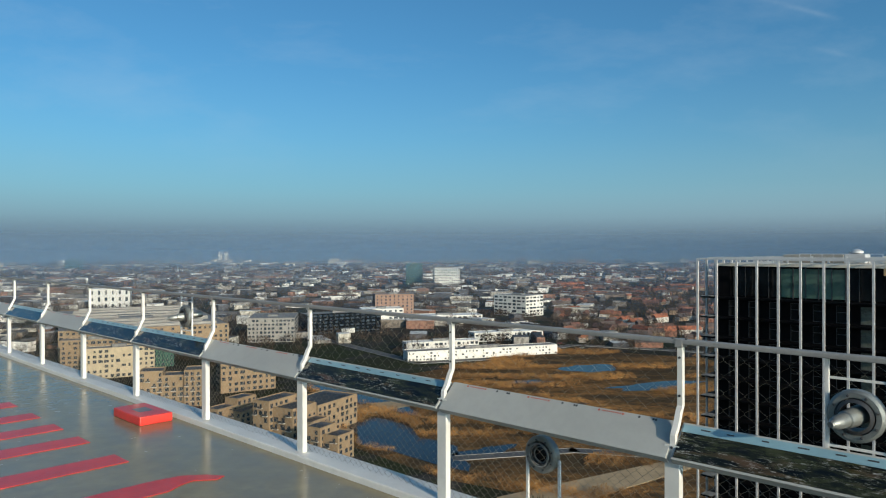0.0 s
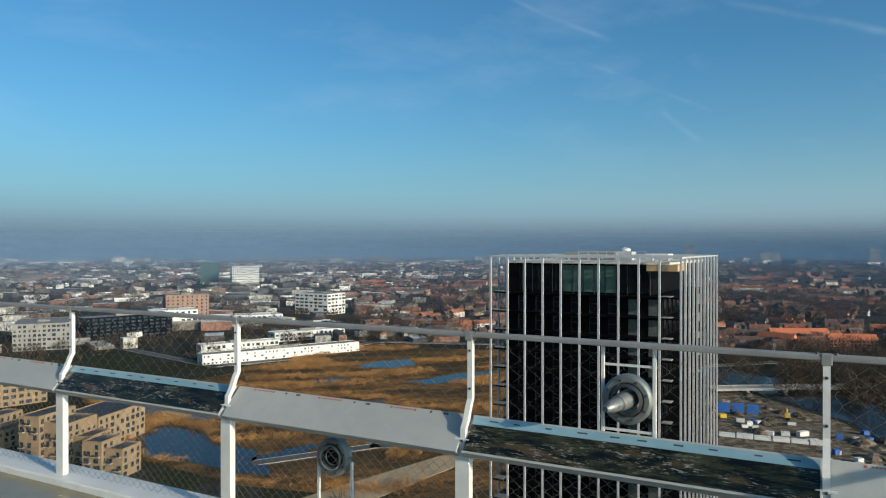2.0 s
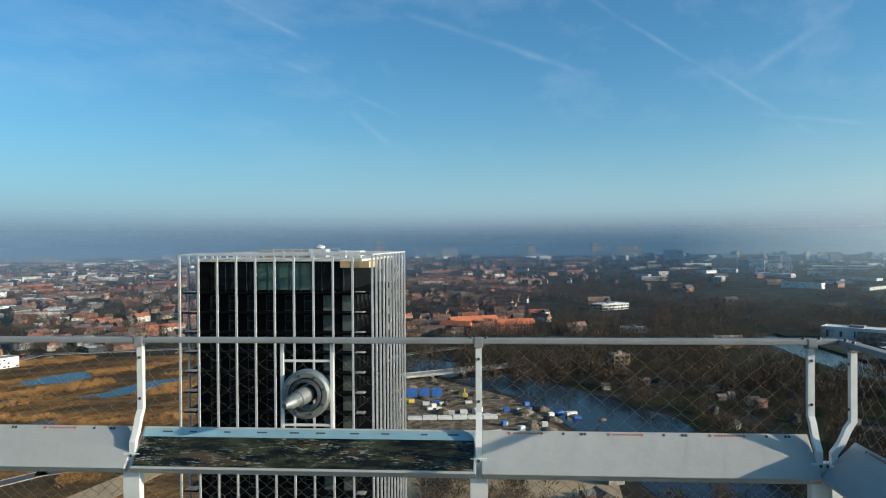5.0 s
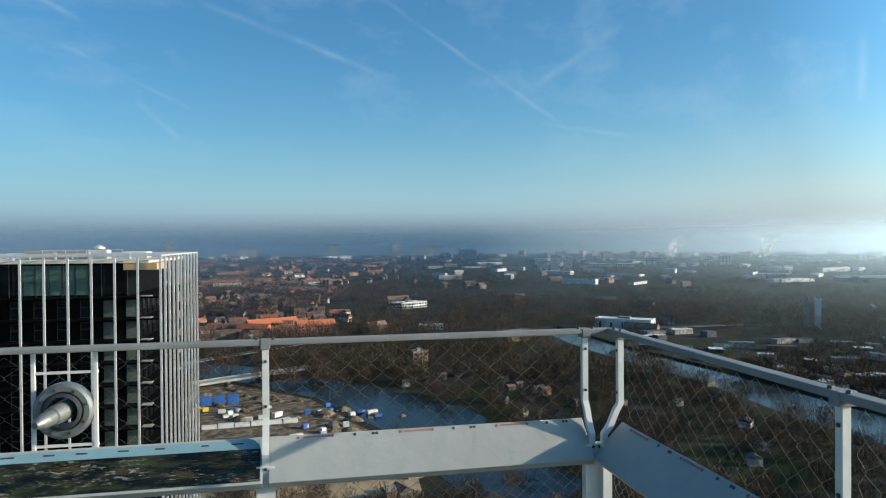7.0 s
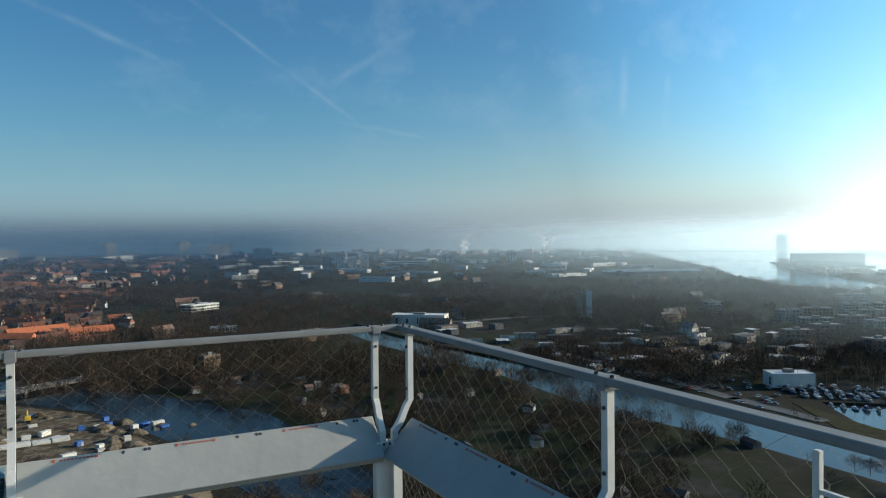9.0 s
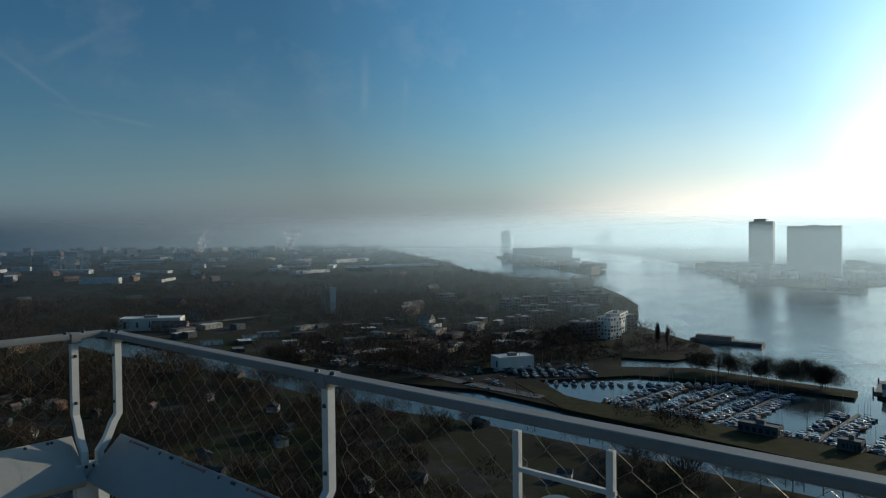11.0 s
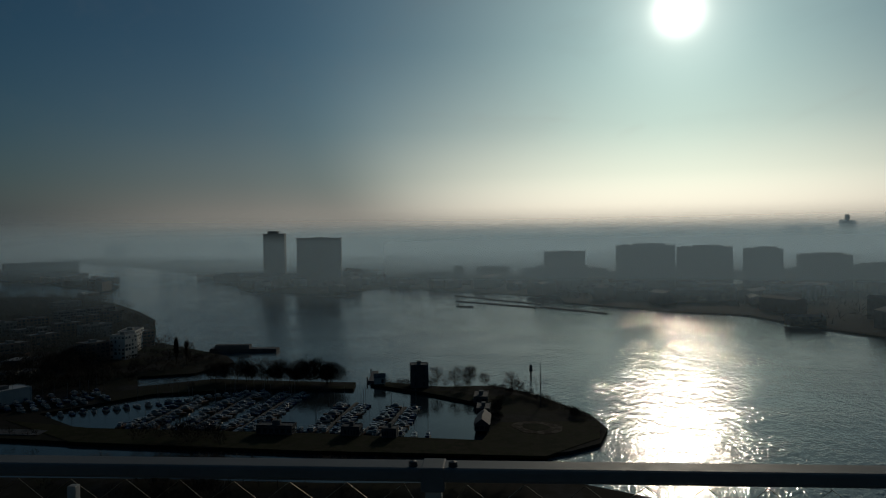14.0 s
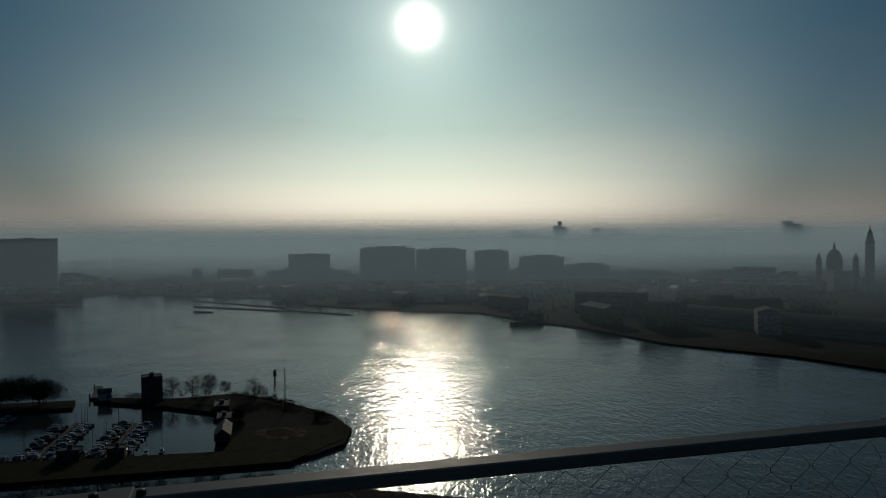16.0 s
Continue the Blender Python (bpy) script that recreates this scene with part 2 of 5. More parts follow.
black_clad = material("black_clad", (0.0035, 0.0035, 0.004), 0.6, vary=0.3, scale=0.3, spec=0.06)
fin_white = material("fin_white", (0.5, 0.5, 0.5), 0.4, 0.3, vary=0.12, scale=0.6)
green_glass = material("green_glass", (0.055, 0.11, 0.085), 0.06, vary=0.3, scale=0.25, spec=0.9)
dark_glass = material("dark_glass", (0.004, 0.005, 0.006), 0.09, vary=0.3, scale=0.25, spec=0.25)
curtain_glass = material("curtain_glass", (0.1, 0.115, 0.1), 0.12, vary=0.5, scale=0.5, spec=0.5)
# pane colour lifted near the walls': haze over the far shore painted in
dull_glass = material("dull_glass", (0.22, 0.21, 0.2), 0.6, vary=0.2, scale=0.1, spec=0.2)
pale_slab = material("pale_slab", (0.55, 0.52, 0.45), 0.7, vary=0.2, scale=0.8)
tan_wood = material("tan_wood", (0.42, 0.28, 0.14), 0.6, vary=0.2, scale=0.6)
brick_yellow = material("brick_yellow", (0.245, 0.17, 0.098), 0.85, vary=0.2, scale=0.3, bump=0.1, obj_random=0.25)
cream_brick = material("cream_brick", (0.36, 0.29, 0.19), 0.85, vary=0.2, scale=0.3, bump=0.1)
brick_brown = material("brick_brown", (0.23, 0.14, 0.1), 0.85, vary=0.2, scale=0.3, obj_random=0.2)
brick_red = material("brick_red", (0.34, 0.13, 0.075), 0.85, vary=0.25, scale=0.3, obj_random=0.3)
render_white = material("render_white", (0.56, 0.54, 0.49), 0.75, vary=0.12, scale=0.12, obj_random=0.2)
render_grey = material("render_grey", (0.24, 0.225, 0.2), 0.8, vary=0.2, scale=0.12, obj_random=0.3)
roof_grey = material("roof_grey", (0.13, 0.13, 0.13), 0.85, vary=0.3, scale=0.15, second=(0.2, 0.195, 0.18))
roof_white = material("roof_white", (0.58, 0.58, 0.56), 0.6, vary=0.15, scale=0.1)
roof_tile = material("roof_tile", (0.46, 0.13, 0.05), 0.8, vary=0.3, scale=0.4, obj_random=0.4)
roof_dark = material("roof_dark", (0.09, 0.085, 0.085), 0.7, vary=0.3, scale=0.2)
window_glass = material("window_glass", (0.03, 0.04, 0.05), 0.1, vary=0.3, scale=0.6, spec=0.8)
bark = material("bark", (0.09, 0.065, 0.045), 0.9, vary=0.3, scale=1.5)
twig = island_material("twig", [(0.05, 0.034, 0.022), (0.062, 0.04, 0.024), (0.04, 0.03, 0.021), (0.08, 0.05, 0.028)], 0.9, 0.03)
evergreen = island_material("evergreen", [(0.018, 0.028, 0.013), (0.025, 0.036, 0.016), (0.03, 0.032, 0.016)], 0.9)
reed = island_material("reed", [(0.4, 0.2, 0.065), (0.33, 0.16, 0.05), (0.44, 0.25, 0.09), (0.26, 0.13, 0.045)], 0.9, 0.05)


# ---- helpers for building ----
from mathutils.geometry import tessellate_polygon


def part(name, bm, mat, parent=None, label="", smooth=False, mw=None):
    me = bpy.data.meshes.new(name)
    if smooth:
        for f in bm.faces:
            f.smooth = True
    bm.to_mesh(me)
    bm.free()
    me.materials.append(mat)
    ob = new(name, me)
    if parent:
        ob.parent = parent
    if mw is not None:
        ob.matrix_basis = mw
    if label:
        ob["label"] = label
    return ob


def shared(name, me, parent, m):
    ob = new(name, me)
    ob.parent = parent
    ob.matrix_basis = m
    return ob


def thing(name, label, category, m=None, group="", kind=""):
    ob = new(name)
    if m is not None:
        ob.matrix_basis = m
    return tagged(ob, label, category, group, kind)


def add_box(bm, x0, y0, z0, x1, y1, z1, m=None, bevel=0.0):
    vs = [bm.verts.new(m @ Vector(p) if m else p) for p in
          ((x0, y0, z0), (x1, y0, z0), (x1, y1, z0), (x0, y1, z0), (x0, y0, z1), (x1, y0, z1), (x1, y1, z1), (x0, y1, z1))]
    fs = [bm.faces.new([vs[i] for i in q]) for q in ((3, 2, 1, 0), (4, 5, 6, 7), (0, 1, 5, 4), (1, 2, 6, 5), (2, 3, 7, 6), (3, 0, 4, 7))]
    if bevel:
        es = {e for f in fs for e in f.edges}
        bmesh.ops.bevel(bm, geom=list(es), offset=bevel, segments=2, affect="EDGES", profile=0.6)
    return bm


def box(*a, **k):
    return add_box(bmesh.new(), *a, **k)


def add_tube(bm, path, radius, sides=8, cap=True):
    """A round bar along the points of path; radius a number or one for each point."""
    rings = []
    pts = [Vector(p) for p in path]
    for i, p in enumerate(pts):
        d = (pts[min(i + 1, len(pts) - 1)] - pts[max(i - 1, 0)]).normalized()
        a = d.orthogonal().normalized()
        b = d.cross(a)
        r = radius if isinstance(radius, (int, float)) else radius[i]
        rings.append([bm.verts.new(p + (a * math.cos(q) + b * math.sin(q)) * r) for q in (2 * math.pi * k / sides for k in range(sides))])
    for r0, r1 in zip(rings, rings[1:]):
        if r1[0].co != r0[0].co:
            off = min(range(sides), key=lambda s: (r1[s].co - r0[0].co).length)
            for k in range(sides):
                bm.faces.new((r0[k], r0[(k + 1) % sides], r1[(k + 1 + off) % sides], r1[(k + off) % sides]))
    if cap:
        bm.faces.new(rings[0][::-1]), bm.faces.new(rings[-1])
    return bm


def add_sweep(bm, path, wide, thick):
    """A flat bar in the plane of x = 0: path gives (y, z) points, wide is along x, thick across the path."""
    rows = []
    pts = [Vector((0, *p)) for p in path]
    for i, p in enumerate(pts):
        d = (pts[min(i + 1, len(pts) - 1)] - pts[max(i - 1, 0)]).normalized()
        nrm = Vector((0, -d.z, d.y))
        w = wide if isinstance(wide, (int, float)) else wide[i]
        rows.append([bm.verts.new(p + Vector((sx * w / 2, 0, 0)) + nrm * sy * thick / 2) for sx, sy in ((-1, -1), (1, -1), (1, 1), (-1, 1))])
    for a, b in zip(rows, rows[1:]):
        for k in range(4):
            bm.faces.new((a[k], a[(k + 1) % 4], b[(k + 1) % 4], b[k]))
    bm.faces.new(rows[0][::-1]), bm.faces.new(rows[-1])
    return bm


def add_lathe(bm, profile, m, sides=28):
    """Turned shape: profile of (radius, height) round the z axis of m, closed where the radius is 0."""
    rings = []
    for r, h in profile:
        rings.append([bm.verts.new(m @ Vector((r * math.cos(2 * math.pi * k / sides), r * math.sin(2 * math.pi * k / sides), h))) for k in range(sides)])
    for a, b in zip(rings, rings[1:]):
        for k in range(sides):
            bm.faces.new((a[k], a[(k + 1) % sides], b[(k + 1) % sides], b[k]))
    return bm


def slab_of(outline, z0, z1):
    """A flat piece of land with upright edges."""
    bm = bmesh.new()
    top = [bm.verts.new((x, y, z1)) for x, y in outline]
    low = [bm.verts.new((x, y, z0)) for x, y in outline]
    for tri in tessellate_polygon([[Vector((x, y, 0)) for x, y in outline]]):
        bm.faces.new([top[i] for i in tri])
    k = len(outline)
    for i in range(k):
        bm.faces.new((top[i], low[i], low[(i + 1) % k], top[(i + 1) % k]))
    for f in bm.faces:
        f.normal_update()
        if abs(f.normal.z) > 0.5 and f.normal.z < 0:
            f.normal_flip()
    return bm


# ---- land and water ----
ground_mat = bpy.data.materials.new("ground_cover")
ground_mat.use_nodes = True
gn = Nodes(ground_mat.node_tree)
gp = gn.add("ShaderNodeTexCoord").outputs["Object"]
g1, g2, g3 = gn.noise(gp, 0.006, 6.0, 0.6), gn.noise(gp, 0.03, 5.0, 0.65), gn.noise(gp, 0.3, 5.0, 0.7)
gc = gn.mix(gn.ramp(g1, [(0.4, 0.0), (0.55, 1.0)]), (0.028, 0.024, 0.017), (0.022, 0.03, 0.011))
gc = gn.mix(gn.ramp(g2, [(0.5, 0.0), (0.6, 1.0)]), gc, (0.045, 0.042, 0.04))
gc = gn.mix(gn.ramp(g3, [(0.4, 0.6), (0.6, 0.0)]), gc, (0.02, 0.019, 0.015))
gb = gn.add("ShaderNodeBsdfPrincipled", {"Base Color": gc, "Roughness": 0.95, "Specular IOR Level": 0.05})
gn.add("ShaderNodeOutputMaterial", {"Surface": gb})

NORTH = [(-4900, 4900), (4900, 4900), (4900, 300), (2205, -102), (1763, -130), (1477, -191), (1369, -287), (1154, -307), (1001, -294),
         (887, -277), (768, -241), (700, -215), (624, -225), (563, -233), (530, -225), (505, -185), (520, -150), (485, -140), (475, -188),
         (433, -222), (399, -252), (383, -240), (430, -190), (455, -140), (445, -76), (392, -86), (308, -165), (257, -204), (242, -222), (262, -245),
         (300, -272), (335, -268), (388, -256), (385, -268), (350, -285), (330, -311), (302, -312), (274, -306), (243, -298), (218, -281),
         (205, -259), (206, -240), (210, -228), (250, -190), (285, -154), (320, -120), (371, -78), (421, -37), (450, 20), (520, 100),
         (610, 220), (720, 340), (690, 355), (575, 245), (485, 125), (415, 62), (375, 12), (347, -30), (290, -91), (240, -140), (180, -210), (90, -235), (-300, -260), (-4900, -400)]
ISLAND = [(2150, -287), (1885, -335), (1478, -369), (1500, -395), (1650, -440), (2216, -491), (2700, -480), (2700, -300)]
SOUTH = [(4900, -900), (3300, -800), (2459, -833), (1760, -690), (1228, -561), (1079, -631), (1144, -803), (1014, -815), (755, -855), (683, -785), (498, -780),
         (418, -803), (316, -742), (245, -715), (149, -643), (48, -620), (-14, -586), (-4900, -500), (-4900, -4900), (4900, -4900)]
part("ground", slab_of(NORTH, G - 4, G), ground_mat)
part("ground", slab_of(ISLAND, G - 4, G - 0.01), ground_mat)
part("ground", slab_of(SOUTH, G - 4, G), ground_mat)
for ob in list(scene.objects):
    if ob.name.startswith("ground"):
        tagged(ob, "winter-brown city ground with grass and paving", "ground", kind="structure")
river_mat = water_material("river_water", (0.08, 0.10, 0.102), 0.05, 0.2, 0.52, 0.6)
pond_mat = water_material("pond_water", (0.012, 0.017, 0.022), 0.06, 0.6, 0.06, 2.0, 0.14)
bm = bmesh.new()
bm.faces.new([bm.verts.new(p) for p in ((-4950, -4950, G - 1.6), (4950, -4950, G - 1.6), (4950, 4950, G - 1.6), (-4950, 4950, G - 1.6))])
tagged(part("water", bm, river_mat), "wide rippled river water shining in low sun", "water", kind="structure")


def mist_ring(radius, full, alpha, top_deg, lit, through_light):
    top = radius * math.tan(radians(top_deg))
    bm = bmesh.new()
    k = 96
    lo = [bm.verts.new((radius * math.cos(2 * math.pi * i / k), radius * math.sin(2 * math.pi * i / k), G + 0.5)) for i in range(k)]
    hi = [bm.verts.new((v.co.x, v.co.y, top)) for v in lo]
    for i in range(k):
        bm.faces.new((lo[(i + 1) % k], lo[i], hi[i], hi[(i + 1) % k]))
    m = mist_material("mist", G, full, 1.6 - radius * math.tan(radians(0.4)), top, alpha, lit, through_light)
    tagged(part("backdrop", bm, m, smooth=True), "thin blue-grey winter mist over the city, coloured paler towards the sun", "mist", kind="structure")


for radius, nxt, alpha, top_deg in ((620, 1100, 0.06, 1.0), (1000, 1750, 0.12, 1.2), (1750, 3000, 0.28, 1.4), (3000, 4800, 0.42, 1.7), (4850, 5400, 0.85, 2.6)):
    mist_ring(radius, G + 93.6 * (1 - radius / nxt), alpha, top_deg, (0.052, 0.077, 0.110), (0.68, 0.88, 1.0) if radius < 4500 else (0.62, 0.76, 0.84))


# ---- deck and railing ----
UX, UY = math.cos(radians(-44.0)), math.sin(radians(-44.0))
A_M = Matrix(((UX, -UY, 0, 1.185), (UY, UX, 0, 3.566), (0, 0, 1, 0), (0, 0, 0, 1)))      # x along, y outward
CORNER = 3.005 + 0.129                                                                      # along the first side
B_M = A_M @ Matrix.Translation((CORNER, 0, 0)) @ Matrix.Rotation(radians(-90), 4, "Z")
STEP = 1.568
A_POSTS = [(k - 6) * STEP for k in range(-5, 8)] + [3.005]
B_POSTS = [0.10, 1.452, 2.985, 4.52, 6.09, 7.66, 9.23]

dk = thing("floor", "olive-grey coated rooftop deck with red painted markings", "floor", kind="structure")
bm = box(-17.0, -14.0, -0.3, CORNER - 0.12, -0.16, 0.0, m=A_M)
part("coating", bm, deck_paint, dk)
kerb = thing("kerb", "white-painted steel kerb along the deck edge", "kerb", kind="structure")
part("kerb_bar", box(-17.0, -0.16, -0.3, CORNER + 0.10, 0.10, 0.05, m=A_M, bevel=0.012), white_paint, kerb)
part("kerb_bar", box(0.16, -0.12, -0.3, 14.0, 0.10, 0.05, m=B_M, bevel=0.012), white_paint, kerb)
# the tower below the deck
tw = thing("tower_body", "dark-glazed upper storeys of the tower under the deck", "building", kind="structure")
part("wall", box(-16.8, -13.8, G, CORNER - 0.2, -0.2, -0.32, m=A_M), black_clad, tw)

OUT = -0.078       # lower posts stand this far inside the rail's line


def post_mesh():
    bm = add_sweep(bmesh.new(), [(OUT, 0.03), (OUT, 0.64), (OUT, 0.70)], 0.075, 0.042)
    return add_sweep(bm, [(OUT, 0.66), (OUT, 0.745), (OUT + 0.03, 0.785), (-0.02, 0.85), (0.0, 0.88), (0.0, 1.185)], 0.027, 0.026)


def diamond_net(x0, x1, z0, z1, y, cell=0.05, tall=0.086, r=0.0006):
    """Woven steel cable mesh: strands zigzag up the bay and run side by side for a little where they meet."""
    bm = bmesh.new()
    n = max(1, round((x1 - x0) / cell))
    w = (x1 - x0) / n
    rows = max(2, round((z1 - z0) / (tall / 2)))
    h = (z1 - z0) / rows
    for i in range(n + 1):
        pts = []
        for k in range(rows + 1):
            x = min(max(x0 + w * (i + (0.485 if (k + i) % 2 else -0.485)), x0), x1)
            z = z0 + h * k
            sag = y + 0.003 * math.sin(i * 2.3 + k * 1.7)
            pts += [(x, sag, z - h * 0.1), (x, sag, z + h * 0.1)] if 0 < k < rows else [(x, sag, z)]
        for p, q in zip(pts, pts[1:]):
            add_tube(bm, (p, q), r, 4, False)
    return bm


def print_material():
    """Glossy printed photograph of a landscape, dark, with a pale strip along its upper edge."""
    m = bpy.data.materials.new("printed_panorama")
    m.use_nodes = True
    n = Nodes(m.node_tree)
    tc = n.add("ShaderNodeTexCoord").outputs["Object"]
    st = n.mapped(tc, (0.55, 2.8, 1.0))
    land, specks, tone = n.noise(st, 9.0, 7.0, 0.68), n.noise(st, 40.0, 6.0, 0.78), n.noise(st, 4.2, 4.0)
    col = n.mix(n.ramp(land, [(0.42, 0.0), (0.62, 1.0)]), (0.003, 0.004, 0.003), (0.03, 0.034, 0.014))
    col = n.mix(n.math("MULTIPLY", n.ramp(specks, [(0.55, 0.0), (0.62, 1.0)]), n.ramp(tone, [(0.44, 0.05), (0.58, 0.95)])), col, (0.3, 0.3, 0.275))
    col = n.mix(n.math("MULTIPLY", n.ramp(tone, [(0.52, 0.0), (0.66, 0.8)]), n.ramp(land, [(0.45, 0.0), (0.6, 1.0)])), col, (0.075, 0.036, 0.022))
    bs = n.add("ShaderNodeBsdfPrincipled", {"Base Color": col, "Roughness": 0.16})
    n.add("ShaderNodeOutputMaterial", {"Surface": bs})
    return m


panorama = print_material()
pale_blue = material("pale_blue", (0.17, 0.29, 0.34), 0.35, vary=0.15, scale=2.0)
PANEL_IN, PANEL_OUT, Z_IN, Z_OUT = -0.135, 0.012, 0.638, 0.79
TILT = math.atan2(Z_OUT - Z_IN, PANEL_OUT - PANEL_IN)
PANEL_W = math.hypot(Z_OUT - Z_IN, PANEL_OUT - PANEL_IN)


def panel(parent, x0, x1, printed):
    """A tilted tray between two posts; x along the bay, y up the slope in its own frame."""
    m = Matrix.Translation(((x0 + x1) / 2, PANEL_IN, Z_IN)) @ Matrix.Rotation(TILT, 4, "X")
    w = (x1 - x0) / 2 - 0.012
    bm = box(-w, 0, -0.012, w, PANEL_W, 0.012, bevel=0.004)
    add_box(bm, -w, 0.0, -0.03, w, 0.006, -0.012)
    tray = part("info_panel" if printed else "blank_panel", bm, white_panel, parent, "dark printed panorama board" if printed else "blank white metal board", mw=m)
    if printed:
        part("print", box(-w + 0.01, 0.012, 0.0125, w - 0.01, PANEL_W * 0.74, 0.0145), panorama, tray)
        part("caption_strip", box(-w + 0.01, PANEL_W * 0.745, 0.0125, w - 0.01, PANEL_W - 0.012, 0.0145), pale_blue, tray)
        x = -w + 0.1
        while x < w - 0.1:
            part("caption", box(x, PANEL_W * 0.85, 0.0146, x + 0.03 + 0.02 * random.random(), PANEL_W * 0.85 + 0.007, 0.0155), slot_dark, tray)
            x += 0.12 + 0.06 * random.random()
    else:
        for k in range(3):
            x = -w * 0.8 + k * w * 0.62
            for j in range(9):
                part("caption", box(x + j * 0.013, PANEL_W - 0.018, 0.0125, x + j * 0.013 + 0.009, PANEL_W - 0.011, 0.0132), rust_red, tray)
            for d in (-0.02, 0.125, 0.22, 0.3, 0.315):
                part("caption", add_lathe(bmesh.new(), [(0.0002, 0.0142), (0.0065, 0.014), (0.007, 0.0122)], Matrix.Translation((x + d, PANEL_W - 0.0145, 0)), 8), slot_dark if d > 0.15 else rust_red, tray)
    return tray


def railing(m, posts, printed, x_start, x_end):
    rl = thing("railing", "white steel railing with flat rail, kinked posts, wire net and tilted boards", "railing", m, kind="structure")
    pm = None
    for x in posts:
        if pm is None:
            p = part("post", post_mesh(), white_paint, rl, mw=Matrix.Translation((x, 0, 0)))
            pm = p.data
        else:
            shared("post", pm, rl, Matrix.Translation((x, 0, 0)))
        bm = box(x - 0.02, -0.029, 1.172, x + 0.02, 0.029, 1.2135, bevel=0.003)
        part("clamp", bm, rail_alu, rl)
        for dx in (-0.034, 0.034):
            part("bolt", add_lathe(bmesh.new(), [(0.0001, 1.222), (0.007, 1.22), (0.008, 1.211)], Matrix.Translation((x + dx, -0.012, 0)), 8), dark_steel, rl)
        for z in (0.69, 0.93, 1.12):
            y0 = OUT - 0.022 if z < 0.8 else -0.014
            part("bolt", add_lathe(bmesh.new(), [(0.0003, 0.006), (0.006, 0.005), (0.007, 0.0)], Matrix.Translation((x, y0, z)) @ Matrix.Rotation(radians(90), 4, "X"), 7), dark_steel, rl)
    ends = [x_start] + [x for x in posts if x_start + 0.3 < x < x_end - 0.3] + [x_end]
    for a, b in zip(ends, ends[1:]):
        part("rail", box(a + 0.004, -0.027, 1.188, b - 0.004, 0.027, 1.212, bevel=0.006), rail_alu, rl)
    for i, (a, b) in enumerate(zip(posts, posts[1:])):
        part("wire_net", diamond_net(a + 0.03, b - 0.03, 0.80, 1.17, 0.02), wire, rl)
        part("wire_net", diamond_net(a + 0.04, b - 0.04, 0.06, 0.63, OUT + 0.03, 0.032, 0.054, 0.0009), wire, rl)
        panel(rl, a, b, printed[i % len(printed)])
    return rl


# bays from the far end to the corner
railing(A_M, A_POSTS, [True, False, True, False, True, False, True, True, False, True, False, True, False], -17.0, CORNER)
railing(B_M, B_POSTS, [False, True], 0.0, 12.0)


def floodlight(m, above=True, lamp=True):
    """Round gimbal lamp in a two-bar frame; local x along the railing, y outward, z up from the lamp's centre."""
    fl = thing("floodlight", "round silver gimbal floodlight in a white two-bar frame", "floodlight", m, group="floodlights on the railing")
    face = Matrix.Rotation(radians(90), 4, "X")
    R = 0.112
    part("ring", add_lathe(bmesh.new(), [(R, -0.02), (R, 0.02), (R - 0.012, 0.028), (R - 0.032, 0.028), (R - 0.036, 0.02), (R - 0.036, -0.02), (R, -0.02)], face, 36), steel, fl, smooth=False)
    part("inner_ring", add_lathe(bmesh.new(), [(0.074, -0.03), (0.074, 0.035), (0.06, 0.04), (0.058, -0.03), (0.074, -0.03)], face, 30), dark_steel, fl)
    aim = Matrix.Rotation(radians(-18), 4, "Z") @ Matrix.Rotation(radians(6), 4, "X") @ face
    if not lamp:
        part("lens", add_lathe(bmesh.new(), [(0.0005, 0.012), (0.03, 0.010), (0.05, 0.004), (0.057, -0.004)], face, 28), dark_glass, fl, smooth=True)
        part("reflector_ring", add_lathe(bmesh.new(), [(0.058, 0.03), (0.066, 0.042), (0.071, 0.042), (0.072, 0.034)], face, 30), rail_alu, fl)
        part("reflector_ring", add_lathe(bmesh.new(), [(0.042, 0.016), (0.046, 0.022), (0.05, 0.016)], face, 30), rail_alu, fl)
    if lamp:
        part("barrel", add_lathe(bmesh.new(), [(0.0005, 0.18), (0.013, 0.18), (0.016, 0.168), (0.025, 0.15), (0.03, 0.125), (0.031, 0.085), (0.037, 0.08), (0.041, 0.02), (0.041, -0.03), (0.034, -0.04), (0.032, -0.15), (0.024, -0.16), (0.0005, -0.16)], aim, 28), steel, fl, smooth=False)
    for q in range(8):
        a = q * math.pi / 4 + 0.3
        part("bolt", add_lathe(bmesh.new(), [(0.0005, 0.036), (0.006, 0.034), (0.006, 0.026)], Matrix.Rotation(-a, 4, "Y") @ Matrix.Translation((R - 0.022, 0, 0)) @ face, 6), dark_steel, fl)
    lo, hi = (-0.2, 0.236) if above else (-0.6, -0.02)
    for x in (-0.116, 0.116):
        part("bar", box(x - 0.008, 0.0, lo, x + 0.008, 0.016, hi, bevel=0.002), white_paint, fl)
    for z in ((-0.145, 0.15) if above else ()):
        part("crossbar", box(-0.108, 0.003, z - 0.005, 0.127, 0.013, z + 0.005), white_paint, fl)
    for s in (-1, 1):
        part("trunnion", add_tube(bmesh.new(), [(s * (R - 0.01), 0.012, 0), (s * 0.112, 0.012, 0)], 0.012, 8), steel, fl)
    return fl


floodlight(A_M @ Matrix.Translation((0.78, 0.01, 0.953)))
floodlight(A_M @ Matrix.Translation((-0.92, 0.10, 0.435)), False, False)
floodlight(A_M @ Matrix.Translation((-5.3, 0.02, 0.98)))
